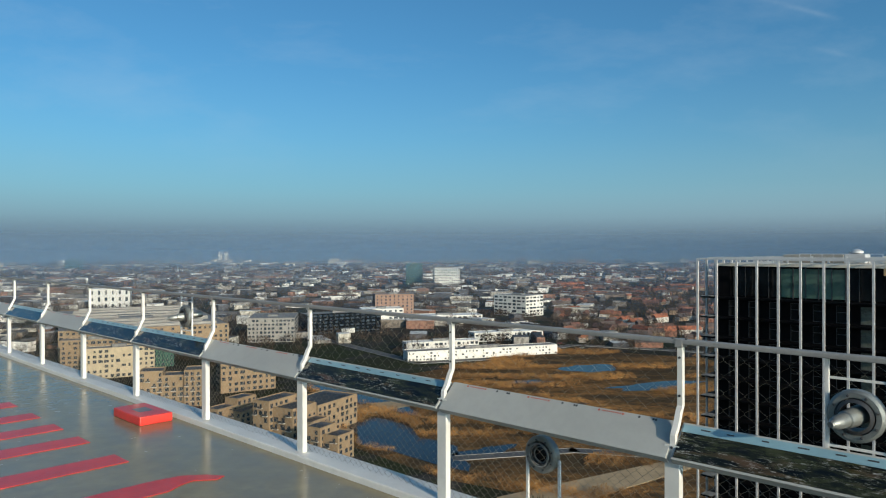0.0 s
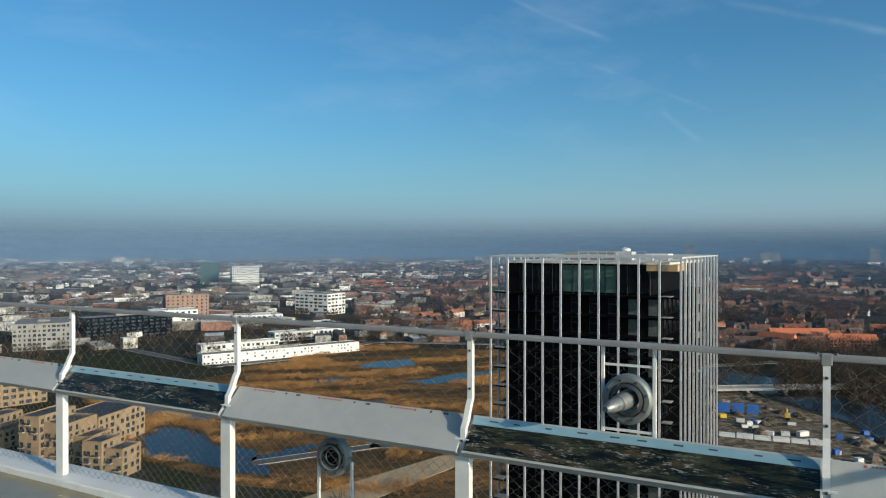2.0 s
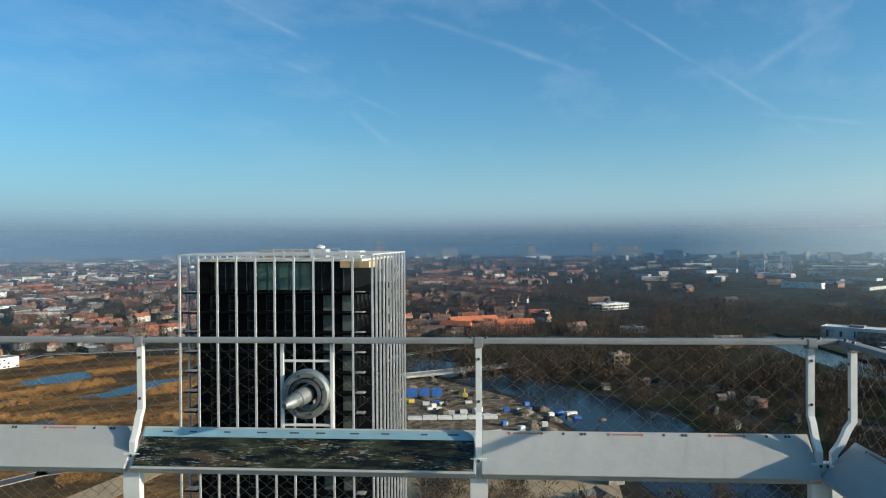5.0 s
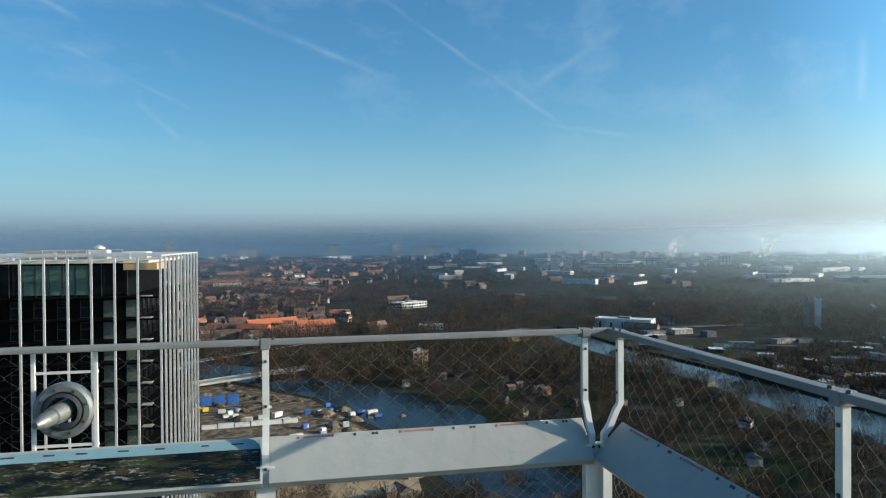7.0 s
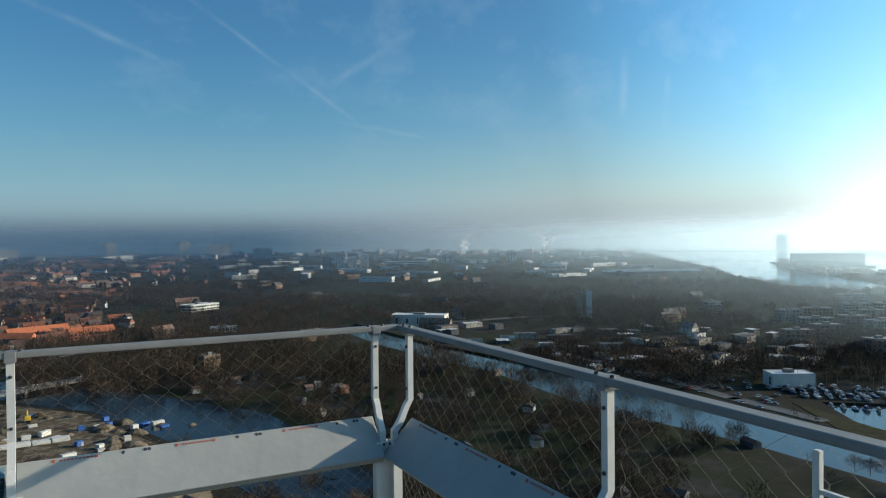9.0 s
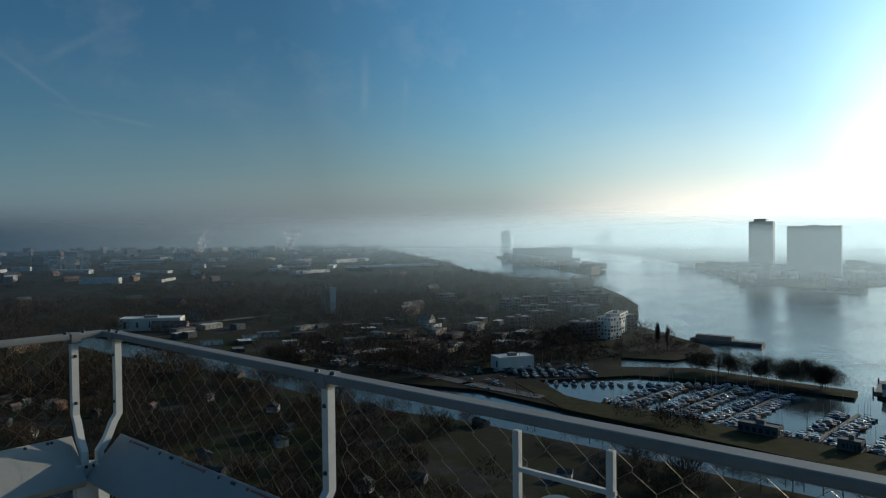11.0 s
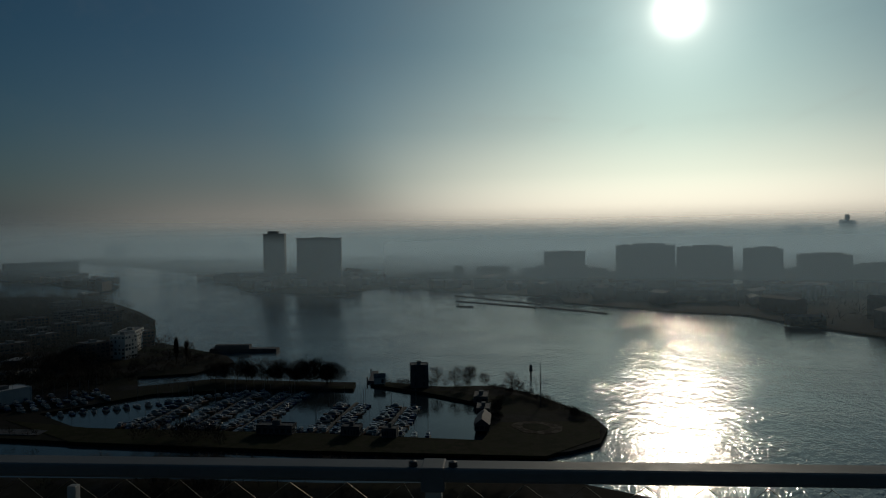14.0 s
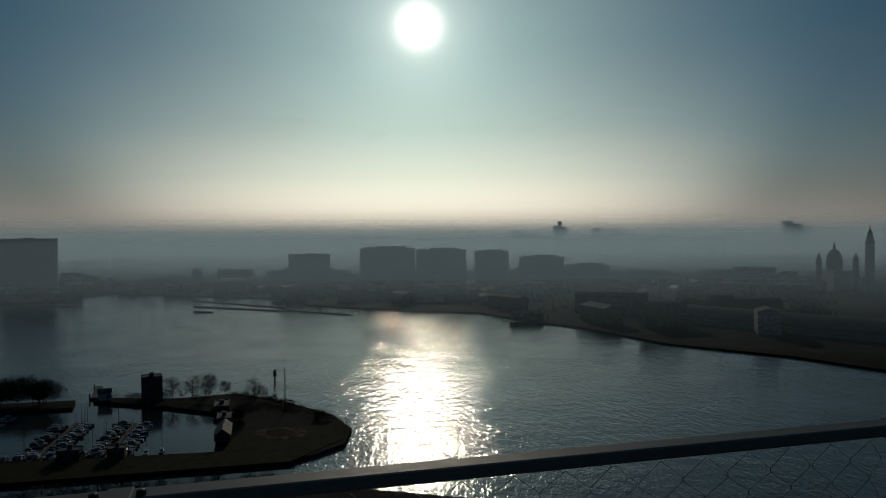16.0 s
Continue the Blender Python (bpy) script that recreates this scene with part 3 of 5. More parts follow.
floodlight(B_M @ Matrix.Translation((2.212, 0.005, 0.925)))

# markings and the red box on the deck
mk = thing("deck_marking", "red painted lettering strokes on the deck", "marking", kind="structure")
for x in (-4.15, -4.95, -5.6, -6.25, -7.0, -7.8):
    part("stroke", box(x - 0.15, -3.2, 0.001, x + 0.13, -1.08, 0.005, m=A_M), red_paint, mk)
# the stroke with a hooked end
bm = bmesh.new()
left = [(-3.42, -3.2), (-3.42, -1.15), (-3.39, -0.96), (-3.28, -0.82), (-3.16, -0.74)]
right = [(-3.13, -3.2), (-3.13, -1.17), (-3.2, -1.05), (-3.22, -0.95), (-3.12, -0.82)]
for k in range(4):
    q = [left[k], right[k], right[k + 1], left[k + 1]]
    lo = [bm.verts.new(A_M @ Vector((x, y, 0.001))) for x, y in q]
    hi = [bm.verts.new(A_M @ Vector((x, y, 0.005))) for x, y in q]
    bm.faces.new(hi)
    for e in range(4):
        bm.faces.new((lo[e], lo[(e + 1) % 4], hi[(e + 1) % 4], hi[e]))
part("stroke", bm, red_paint, mk)
bx = thing("hatch_box", "red-painted metal box with a grey plate on the deck", "box", A_M @ Matrix.Translation((-5.38, -0.39, 0.0)))
part("lid", box(-0.31, -0.16, 0.0, 0.31, 0.16, 0.085, bevel=0.012), red_paint, bx)
part("plate", box(-0.1, -0.07, 0.08, 0.1, 0.07, 0.086, bevel=0.002), steel, bx)


# ---- dark tower with white fins ----
def fin_tower():
    t = thing("residential_tower", "black residential tower with pale upright fins and glazed top", "tower",
              Matrix(((-0.6964, 0.7176, 0, 51.66), (0.7176, 0.6964, 0, 76.13), (0, 0, 1, 0), (0, 0, 0, 1))))
    W, TOP, inset, FH = 25.8, 0.1, 1.9, 2.62
    # local x along the broad face seen first, y along the other; facades at x=0 and y=0
    part("core", box(inset + 0.9, inset, G, W - inset, W - inset, -4.7), black_clad, t)
    part("penthouse", box(inset + 2.4, inset + 0.5, -4.7, W - inset - 1.6, W - inset - 0.5, -0.7), black_clad, t)
    part("penthouse_block", box(W - inset - 1.6, inset, -4.7, W - inset, W - inset, -0.7), black_clad, t)
    part("ceiling", box(0.5, 0.5, -1.5, inset + 2.4, 6.0, -0.7), tan_wood, t, "tan timber ceiling over the corner terrace")
    part("roof_slab", box(inset - 0.2, inset - 0.2, -0.7, W - inset + 0.2, W - inset + 0.2, -0.35), pale_slab, t)
    # panes and mullions of the glazed top
    for i in range(13):
        x = inset + 2.4 + i * 1.47
        green = 3 <= i <= 7
        part("pane", box(x + 0.06, inset + 0.42, -4.5, x + 1.4, inset + 0.48, -0.95), green_glass if green else dark_glass, t)
        part("mullion", box(x - 0.04, inset + 0.36, -4.7, x + 0.04, inset + 0.5, -0.75), dark_steel, t)
    n = 10
    fin = None
    for face in range(4):
        for i in range(n):
            a = W * i / n
            x, y = ((a, 0), (W, a), (W - a, W), (0, W - a))[face]
            if fin is None:
                ob = part("fin", box(-0.12, -0.12, G, 0.12, 0.12, TOP), fin_white, t, mw=Matrix.Translation((x, y, 0)))
                fin = ob.data
            else:
                shared("fin", fin, t, Matrix.Translation((x, y, 0)))
    for a, b, c, d in ((-0.13, -0.13, W + 0.13, 0.13), (-0.13, W - 0.13, W + 0.13, W + 0.13), (-0.13, 0.13, 0.13, W - 0.13), (W - 0.13, 0.13, W + 0.13, W - 0.13)):
        part("crown_beam", box(a, b, TOP, c, d, TOP + 0.2), fin_white, t)
    for i in range(1, n):
        a = W * i / n
        part("roof_beam", box(a - 0.08, 0.13, TOP, a + 0.08, 5.5, TOP + 0.16), fin_white, t)
        part("roof_beam", box(0.13, a - 0.08, TOP, inset, a + 0.08, TOP + 0.16), fin_white, t)
    part("roof_beam", box(0.13, 2.6, TOP + 0.17, W - 0.13, 2.8, TOP + 0.33), fin_white, t)
    part("roof_beam", box(0.13, 5.4, TOP + 0.17, W - 0.13, 5.6, TOP + 0.33), fin_white, t)
    for i in range(1, n):
        a = W * i / n
        part("roof_beam", box(a - 0.06, 5.61, TOP + 0.02, a + 0.06, W - 0.14, TOP + 0.14), fin_white, t)
    for y0 in (9.0, 13.0, 17.5, 22.0):
        part("roof_beam", box(0.14, y0, TOP + 0.15, W - 0.14, y0 + 0.14, TOP + 0.27), fin_white, t)
    part("plant_room", box(11.5, 11.0, -0.35, 19.0, 17.0, 0.75, bevel=0.1), render_grey, t)
    part("plant_room", box(4.2, 12.0, -0.35, 7.4, 15.0, 0.55, bevel=0.1), render_white, t)
    for i in range(9):
        part("vent_pipe", add_tube(bmesh.new(), [(3.0 + 2.3 * i, 6.6 + (i % 3), -0.35), (3.0 + 2.3 * i, 6.6 + (i % 3), 0.35 + 0.2 * (i % 2))], 0.16, 8), fin_white, t)
    # maintenance machine and rail on the roof
    part("roof_machine", box(8.0, 7.4, -0.35, 10.4, 9.4, 0.9, bevel=0.15), fin_white, t, "white facade-cleaning machine on the roof")
    part("machine_head", add_lathe(bmesh.new(), [(0.5, 0.9), (0.75, 1.0), (0.75, 1.2), (0.4, 1.4), (0.05, 1.5)], Matrix.Translation((9.2, 8.4, 0)), 14), fin_white, t)
    for z in (0.45, 0.85):
        part("roof_rail", box(6.0, 7.0, z, 15.5, 7.06, z + 0.05), fin_white, t)
    for i in range(8):
        part("roof_rail_post", box(6.0 + i * 1.35, 7.0, -0.35, 6.06 + i * 1.35, 7.06, 0.9), fin_white, t)
    # floors, balconies, windows
    win = frm = None
    for k in range(33):
        z = -4.9 - FH * k
        part("floor_slab", box(0.25, 0.25, z, W - 0.25, W - 0.25, z + 0.2), black_clad, t)
        part("balcony_floor", box(1.3, 0.5, z + 0.2, 2.5, 1.85, z + 0.28), concrete, t)
        part("balcony_floor", box(W - 1.8, 0.35, z + 0.2, W - 0.3, 1.85, z + 0.27), concrete, t)
        if k > 17:
            continue
        for face in (0, 1):
            for i in range(1, n):
                a = W * i / n + 0.5
                if a > W - inset - 2:
                    continue
                m = Matrix.Translation((a, inset, z - FH + 0.35)) if face == 0 else Matrix.Translation((inset + 0.9, a, z - FH + 0.35)) @ Matrix.Rotation(radians(90), 4, "Z") @ Matrix.Scale(-1, 4, (0, 1, 0))
                pale = face == 0 and i in (1, 2)
                w = part("window", box(0, -0.05, 0, 1.25, 0.03, 1.95), curtain_glass if pale else dark_glass, t, mw=m) if win is None or pale else shared("window", win, t, m)
                if win is None and not pale:
                    win = w.data
                if face == 0:
                    if frm is None:
                        bm = bmesh.new()
                        add_box(bm, -0.06, -0.09, -0.06, 1.31, -0.055, 0.0)
                        add_box(bm, -0.06, -0.09, 1.95, 1.31, -0.055, 2.01)
                        add_box(bm, -0.06, -0.09, 0.0, 0.0, -0.055, 1.95)
                        add_box(bm, 1.25, -0.09, 0.0, 1.31, -0.055, 1.95)
                        add_box(bm, 0.0, -0.09, 1.2, 1.25, -0.055, 1.26)
                        frm = part("frame", bm, dark_steel, w).data
                    else:
                        shared("frame", frm, w, Matrix.Identity(4))
    return t


fin_tower()


# ---- houses and blocks ----
def grid_block(name, label, x, y, w, d, h, turn, wall, roof, floors, bays, glass=None, group="", pitched=False, win_ratio=0.6, skip=0.1):
    """A building whose windows are real recessed-looking panes on all four sides, turned about its centre."""
    b = thing(name, label, "building", Matrix.Translation((x, y, G)) @ Matrix.Rotation(radians(turn), 4, "Z"), group)
    part("wall", box(-w / 2, -d / 2, 0, w / 2, d / 2, h), wall, b)
    if pitched:
        bm = bmesh.new()
        o = 0.4
        pts = [(-w / 2 - o, -d / 2 - o, h), (w / 2 + o, -d / 2 - o, h), (w / 2 + o, d / 2 + o, h), (-w / 2 - o, d / 2 + o, h), (-w / 2 - o, 0, h + d * 0.42), (w / 2 + o, 0, h + d * 0.42)]
        v = [bm.verts.new(p) for p in pts]
        for q in ((0, 1, 5, 4), (2, 3, 4, 5), (1, 2, 5), (3, 0, 4), (3, 2, 1, 0)):
            bm.faces.new([v[i] for i in q])
        part("roof", bm, roof, b)
    else:
        part("roof", box(-w / 2 + 0.3, -d / 2 + 0.3, h, w / 2 - 0.3, d / 2 - 0.3, h + 0.35), roof, b)
        part("parapet", frame_box(w, d, h, 0.3, 0.7), wall, b)
        part("roof_unit", box(-w * 0.12, -d * 0.15, h + 0.35, w * 0.1, d * 0.15, h + 2.4), roof_grey, b)
    fh = h / floors
    # buildings south of y -300 get the panes with haze in their colour
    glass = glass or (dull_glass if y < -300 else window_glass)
    cell = {}
    pick = random.Random(int(abs(x) * 7 + abs(y)))
    joined = bmesh.new() if math.hypot(x, y) > 640 else None
    for side in range(4):
        span = w if side % 2 == 0 else d
        nb = max(1, round(bays * span / w))
        bw = span / nb
        for f in range(floors):
            for i in range(nb):
                if pick.random() < skip:
                    continue
                a = -span / 2 + bw * (i + 0.5)
                off = (d if side % 2 == 0 else w) / 2
                m = Matrix.Rotation(radians(90 * side), 4, "Z") @ Matrix.Translation((a, -off, fh * (f + 0.5))) @ Matrix.Diagonal((pick.choice((0.6, 1.0, 1.0, 1.25)), 1.0, pick.choice((0.8, 1.0, 1.0, 1.15)), 1.0))
                key = round(bw, 2)
                if joined is not None:
                    add_box(joined, -bw * win_ratio / 2, -0.06, -fh * 0.27, bw * win_ratio / 2, 0.05, fh * 0.27, m=m)
                elif key not in cell:
                    ob = part("window", box(-bw * win_ratio / 2, -0.06, -fh * 0.27, bw * win_ratio / 2, 0.05, fh * 0.27), glass, b, mw=m)
                    cell[key] = ob.data
                else:
                    shared("window", cell[key], b, m)
    if joined is not None and len(joined.verts):
        tagged(part("glazing", joined, glass, b), kind="stuff")
    return b


def frame_box(w, d, z, t, h):
    bm = bmesh.new()
    add_box(bm, -w / 2, -d / 2, z, w / 2, -d / 2 + t, z + h)
    add_box(bm, -w / 2, d / 2 - t, z, w / 2, d / 2, z + h)
    add_box(bm, -w / 2, -d / 2 + t, z, -w / 2 + t, d / 2 - t, z + h)
    add_box(bm, w / 2 - t, -d / 2 + t, z, w / 2, d / 2 - t, z + h)
    return bm


# ---- the city: single buildings ----
def blk(name, label, x, y, w, h, turn, wall, roof, floors, bays, depth=None, **k):
    """Like grid_block, but x, y is the middle of the front at its foot, as seen from the deck."""
    depth = depth or w * 0.5
    a = radians(turn)
    nx, ny = -math.sin(a), math.cos(a)
    if nx * x + ny * y < 0:
        nx, ny = -nx, -ny
    return grid_block(name, label, x + nx * depth / 2, y + ny * depth / 2, w, depth, h, turn, wall, roof, floors, bays, **k)


hall = blk("institute_building", "long tan institute hall with stepped flat roofs", -258, 624, 138, 24.6, 28, brick_yellow, roof_grey, 6, 30, 225, win_ratio=0.5, skip=0.25)
for k in range(9):
    y0 = -104 + k * 23.5
    part("roof_ridge", box(-62 + 6 * (k % 3), y0, 24.9, 60 - 9 * (k % 2), y0 + 6, 27.2 + 0.6 * (k % 3)), render_grey, hall)
    for j in range(5):
        part("roof_vent", box(-50 + j * 23 + 3 * (k % 2), y0 + 9, 24.9, -44 + j * 23, y0 + 13, 26.6), roof_white if (j + k) % 3 == 0 else roof_grey, hall)
blk("institute_wing", "tan brick wing with rows of windows", -172, 714, 46, 23.5, 8, render_grey, roof_grey, 6, 12, 60)
blk("white_hall", "plain white cubic hall", -515, 1103, 58, 31.4, 20, render_white, roof_white, 3, 6, 40, win_ratio=0.3)
blk("apartment_block", "cream apartment block with balconies", -235, 521, 46, 21.4, 30, cream_brick, roof_grey, 6, 12, 14, skip=0.2)
blk("apartment_block", "cream apartment block with balconies", -272, 560, 50, 22, 20, brick_yellow, roof_grey, 6, 12, 14)
blk("apartment_block", "yellow brick apartment block beside a taller one", -128, 470, 36, 18.4, 30, brick_yellow, roof_grey, 5, 9, 14)
def stepped_block(x, y, turn, units, label):
    """Yellow brick flats as a row of box-like units of different height, with balconies and solar panels."""
    b = thing("terraced_block", label, "building", Matrix.Translation((x, y, G)) @ Matrix.Rotation(radians(turn), 4, "Z"))
    pick = random.Random(int(abs(x) + abs(y)))
    for ux, uy, w, d, h in units:
        part("wall", box(ux, uy, 0, ux + w, uy + d, h), brick_yellow, b)
        part("roof", box(ux + 0.4, uy + 0.4, h, ux + w - 0.4, uy + d - 0.4, h + 0.25), roof_dark, b)
        bm = frame_box(w, d, h, 0.35, 0.8)
        part("parapet", bm, brick_yellow, b, mw=Matrix.Translation((ux + w / 2, uy + d / 2, 0)))
        for k in range(int((d - 3) / 3.2)):
            part("solar_panel", box(ux + 1.2, uy + 1.6 + k * 3.2, h + 0.5, ux + w - 1.2, uy + 3.6 + k * 3.2, h + 0.62, m=Matrix.Identity(4)), slot_dark, b)
        floors = max(2, round(h / 3.1))
        fh = h / floors
        for side in range(4):
            span, off = (w, d / 2) if side % 2 == 0 else (d, w / 2)
            nb = max(2, round(span / 3.6))
            bw = span / nb
            for f in range(floors):
                for i in range(nb):
                    if pick.random() < 0.2:
                        continue
                    m = Matrix.Translation((ux + w / 2, uy + d / 2, 0)) @ Matrix.Rotation(radians(90 * side), 4, "Z") @ Matrix.Translation((-span / 2 + bw * (i + 0.5), -off, fh * (f + 0.5)))
                    win = part("window", box(-bw * pick.choice((0.17, 0.2, 0.34)), -0.05, -fh * 0.36, bw * pick.choice((0.17, 0.3)), 0.05, fh * 0.3), window_glass, b, mw=m)
                    if side == 0 and (i + f) % 2 == 0 and f:
                        part("balcony", box(-bw * 0.4, -1.3, -fh * 0.42, bw * 0.4, -0.06, -fh * 0.36), pale_slab, b, mw=m)
                        part("balcony_rail", box(-bw * 0.4, -1.3, -fh * 0.36, bw * 0.4, -1.24, -fh * 0.05), dark_steel, b, mw=m)
    return b


stepped_block(-92, 345, -28, [(0, 0, 10, 22, 20), (10, 3, 12, 18, 17), (0, 22, 22, 34, 15), (22, 6, 8, 14, 11)], "stepped yellow brick block with solar panels on its dark roof")
stepped_block(-62, 318, -28, [(0, 0, 9, 12, 14), (9, 2, 8, 12, 11)], "lower stepped yellow brick block")
stepped_block(-124, 372, -28, [(0, 0, 9, 14, 10), (0, 14, 9, 14, 13), (9, 8, 8, 26, 8)], "stepped brown brick block with small terraces")
stepped_block(-178, 418, 14, [(0, 0, 13, 15, 21), (13, 1, 12, 14, 18), (25, -1, 13, 16, 21)], "yellow brick apartment block with square windows")
blk("glass_office", "small green glass office", -226, 568, 22, 16.6, 15, green_glass, roof_grey, 5, 7, 14)
blk("office_block", "tall red brick office block", -63, 924, 50, 33.6, 12, brick_brown, roof_grey, 8, 9, 30, win_ratio=0.3)
blk("office_block", "white rendered office wing", -72, 852, 50, 21, 12, render_white, roof_white, 5, 8, 30)
blk("warehouse", "low white flat-roofed warehouse", 5, 885, 90, 10, 12, render_white, roof_white, 2, 14, 30)
blk("studio_row", "low white patterned studio row", 36, 612, 138, 7.6, 19, render_white, roof_grey, 3, 44, 14, win_ratio=0.5, skip=0.62)
blk("studio_row", "low white studio row behind another", 0, 655, 70, 8.0, 19, render_white, roof_white, 2, 16, 14)
blk("studio_row", "low white studio row behind another", 67, 725, 76, 8.5, 20, render_white, roof_white, 2, 16, 18)
blk("office_block", "cream office block with dark window bands", 126, 985, 40, 28, 46, render_white, roof_grey, 6, 5, 56, win_ratio=0.7)
blk("glass_tower", "green glass office tower", -75, 1843, 42, 53.9, -2, green_glass, roof_grey, 14, 9, 30)
blk("office_block", "pale grey office slab", 10, 1759, 62, 44.5, 8, render_white, roof_grey, 11, 12, 30)
blk("twin_tower", "pale slim tower block in the haze", -1282, 4105, 20, 71.7, -5, render_white, roof_grey, 16, 4, 20)
blk("twin_tower", "pale slim tower block in the haze", -1250, 4105, 20, 71.7, -5, render_white, roof_grey, 16, 4, 20)
blk("office_block", "blue-grey glass office block", -1564, 3010, 63, 47.6, -3, green_glass, roof_grey, 10, 10, 30)
blk("office_block", "dark glass office behind the road", -109, 790, 88, 22, 30, dark_glass, roof_grey, 6, 14, 26)
blk("tower_block", "pale tower block on the skyline", 2452, 3533, 44, 97.8, -28, render_grey, roof_grey, 20, 6, 20)
blk("apartment_slab", "white apartment slab on the skyline", 2784, 3277, 110, 52, -28, render_grey, roof_grey, 12, 20, 16)
blk("tower_block", "pale tower block on the skyline", 3137, 2937, 51, 81.5, -28, render_grey, roof_grey, 16, 6, 20)
blk("tower_block", "pale tower block on the skyline", 3384, 2649, 60, 85, -28, render_grey, roof_grey, 16, 6, 20)
blk("apartment_slab", "white apartment slab on the skyline", 3493, 2500, 150, 68, -40, render_grey, roof_grey, 12, 24, 16)
blk("apartment_slab", "white apartment slab on the skyline", 3000, 1900, 90, 52, -60, render_grey, roof_grey, 10, 14, 14)
blk("brick_terrace", "brick terrace with bright orange tiled roof", 526, 577, 56, 8, -18, brick_red, roof_tile, 3, 16, 12, pitched=True)
blk("brick_terrace", "brick terrace with bright orange tiled roof", 531, 519, 40, 9, -28, brick_red, roof_tile, 3, 12, 12, pitched=True)
blk("brick_terrace", "brick terrace with bright orange tiled roof", 480, 560, 34, 8, -70, brick_red, roof_tile, 3, 10, 11, pitched=True)
blk("school", "white modern low building among trees", 807, 600, 48, 8, -11, render_white, roof_white, 2, 9, 22, win_ratio=0.85)
blk("brick_house", "narrow tan brick house by the canal", 420, 307, 12, 13.3, -28, brick_yellow, roof_grey, 4, 3, 9)
blk("pavilion", "long pale low pavilion", 619, 439, 26, 5.1, -56, render_white, roof_white, 1, 7, 9)
for x, y in ((1907, 989), (1923, 953), (1973, 938), (2025, 921)):
    blk("tower_slab", "concrete apartment slab with white gable", x, y, 27, 40, -66, render_white if y < 960 else render_grey, roof_grey, 12, 6, 18, group="four slabs in a row")
blk("factory", "long low white factory", 2290, 879, 160, 15, -66, render_white, roof_white, 2, 20, 40)
blk("factory", "white factory block in haze", 2600, 840, 60, 29, -68, render_white, roof_white, 4, 6, 40)
blk("silo_block", "pale concrete silo block", 2670, 665, 24, 34, -68, render_white, roof_white, 4, 3, 20)
blk("silo_block", "bright white silo block", 2722, 614, 34, 34, -68, render_white, roof_white, 4, 3, 20)
blk("monument_slab", "tall twin concrete slab", 827, 107, 4.5, 30, -80, render_grey, roof_grey, 5, 1, 8, skip=1.1)
blk("monument_slab", "tall twin concrete slab", 832, 97, 6, 30.6, -80, render_white, roof_grey, 5, 1, 8, skip=1.1)
blk("harbour_shed", "long low white shed with flat roof", 712, 263, 58, 11.6, -84, render_white, roof_white, 1, 5, 22, win_ratio=0.2)
blk("boathouse", "small white flat-roofed boathouse", 481, -67, 26, 8.2, -73, render_white, roof_white, 1, 4, 14, win_ratio=0.3, skip=0.9)
# beyond x 660 the grey wall colour stands in for the facades' shade
for x, y, w, h, tn in ((608, -171, 15, 18.7, -53), (650, -190, 30, 17.5, -30), (890, -189, 30, 17, -71), (899, -224, 34, 17.9, -56), (841, -116, 24, 13.4, -64), (926, -43, 22, 13.2, -55),
                       (804, -135, 34, 9, -80), (760, -185, 30, 13, -60), (1060, -220, 36, 15, -70)):
    blk("shore_apartments", "pale rendered apartment block with balconies by the river" if x < 660 else "apartment block with balconies by the river, walls greyed for shade", x, y, w, h, tn, render_white if x < 660 else render_grey, roof_grey, max(3, round(h / 3)), max(3, round(w / 4)), 14, group="apartments by the river", skip=0.3)
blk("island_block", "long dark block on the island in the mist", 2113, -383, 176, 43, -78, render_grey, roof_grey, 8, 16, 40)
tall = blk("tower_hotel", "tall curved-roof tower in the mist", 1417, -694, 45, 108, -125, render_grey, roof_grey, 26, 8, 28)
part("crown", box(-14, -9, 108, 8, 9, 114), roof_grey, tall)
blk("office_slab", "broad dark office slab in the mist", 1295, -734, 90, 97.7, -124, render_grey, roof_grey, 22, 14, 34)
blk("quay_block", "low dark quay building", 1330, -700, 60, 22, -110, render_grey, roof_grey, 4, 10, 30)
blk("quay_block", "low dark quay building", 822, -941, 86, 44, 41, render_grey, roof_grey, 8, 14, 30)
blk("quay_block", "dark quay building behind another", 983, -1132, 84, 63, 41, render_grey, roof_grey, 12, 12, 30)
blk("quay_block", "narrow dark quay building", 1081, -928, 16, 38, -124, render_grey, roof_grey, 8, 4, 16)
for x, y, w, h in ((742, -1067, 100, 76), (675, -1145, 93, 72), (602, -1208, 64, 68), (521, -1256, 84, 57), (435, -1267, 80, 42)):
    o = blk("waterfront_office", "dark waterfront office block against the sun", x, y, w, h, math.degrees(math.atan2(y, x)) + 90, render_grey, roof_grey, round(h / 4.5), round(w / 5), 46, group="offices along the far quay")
    part("roof_storey", box(-w * 0.34, -9, h, w * 0.22, 9, h + 4.5), render_grey, o)
    part("roof_storey", box(w * 0.28, -6, h, w * 0.42, 6, h + 3.0), roof_grey, o)
# brick_brown here only darkens the walls: facade shade put into the colour
for x, y, w, h, tn in ((607, -146, 20, 15, -70), (660, -196, 22, 14, -75), (785, -164, 26, 14, -80), (838, -193, 24, 15, -80), (871, -146, 30, 13, -82), (883, -229, 22, 14, -80), (673, -99, 24, 12, -72), (720, -130, 26, 12, -74)):
    blk("shore_apartments", "apartment block among trees by the river, walls darkened for shade", x, y, w, h, tn, brick_brown, roof_grey, max(3, round(h / 3)), max(3, round(w / 4)), 14, group="apartments by the river", skip=0.3)
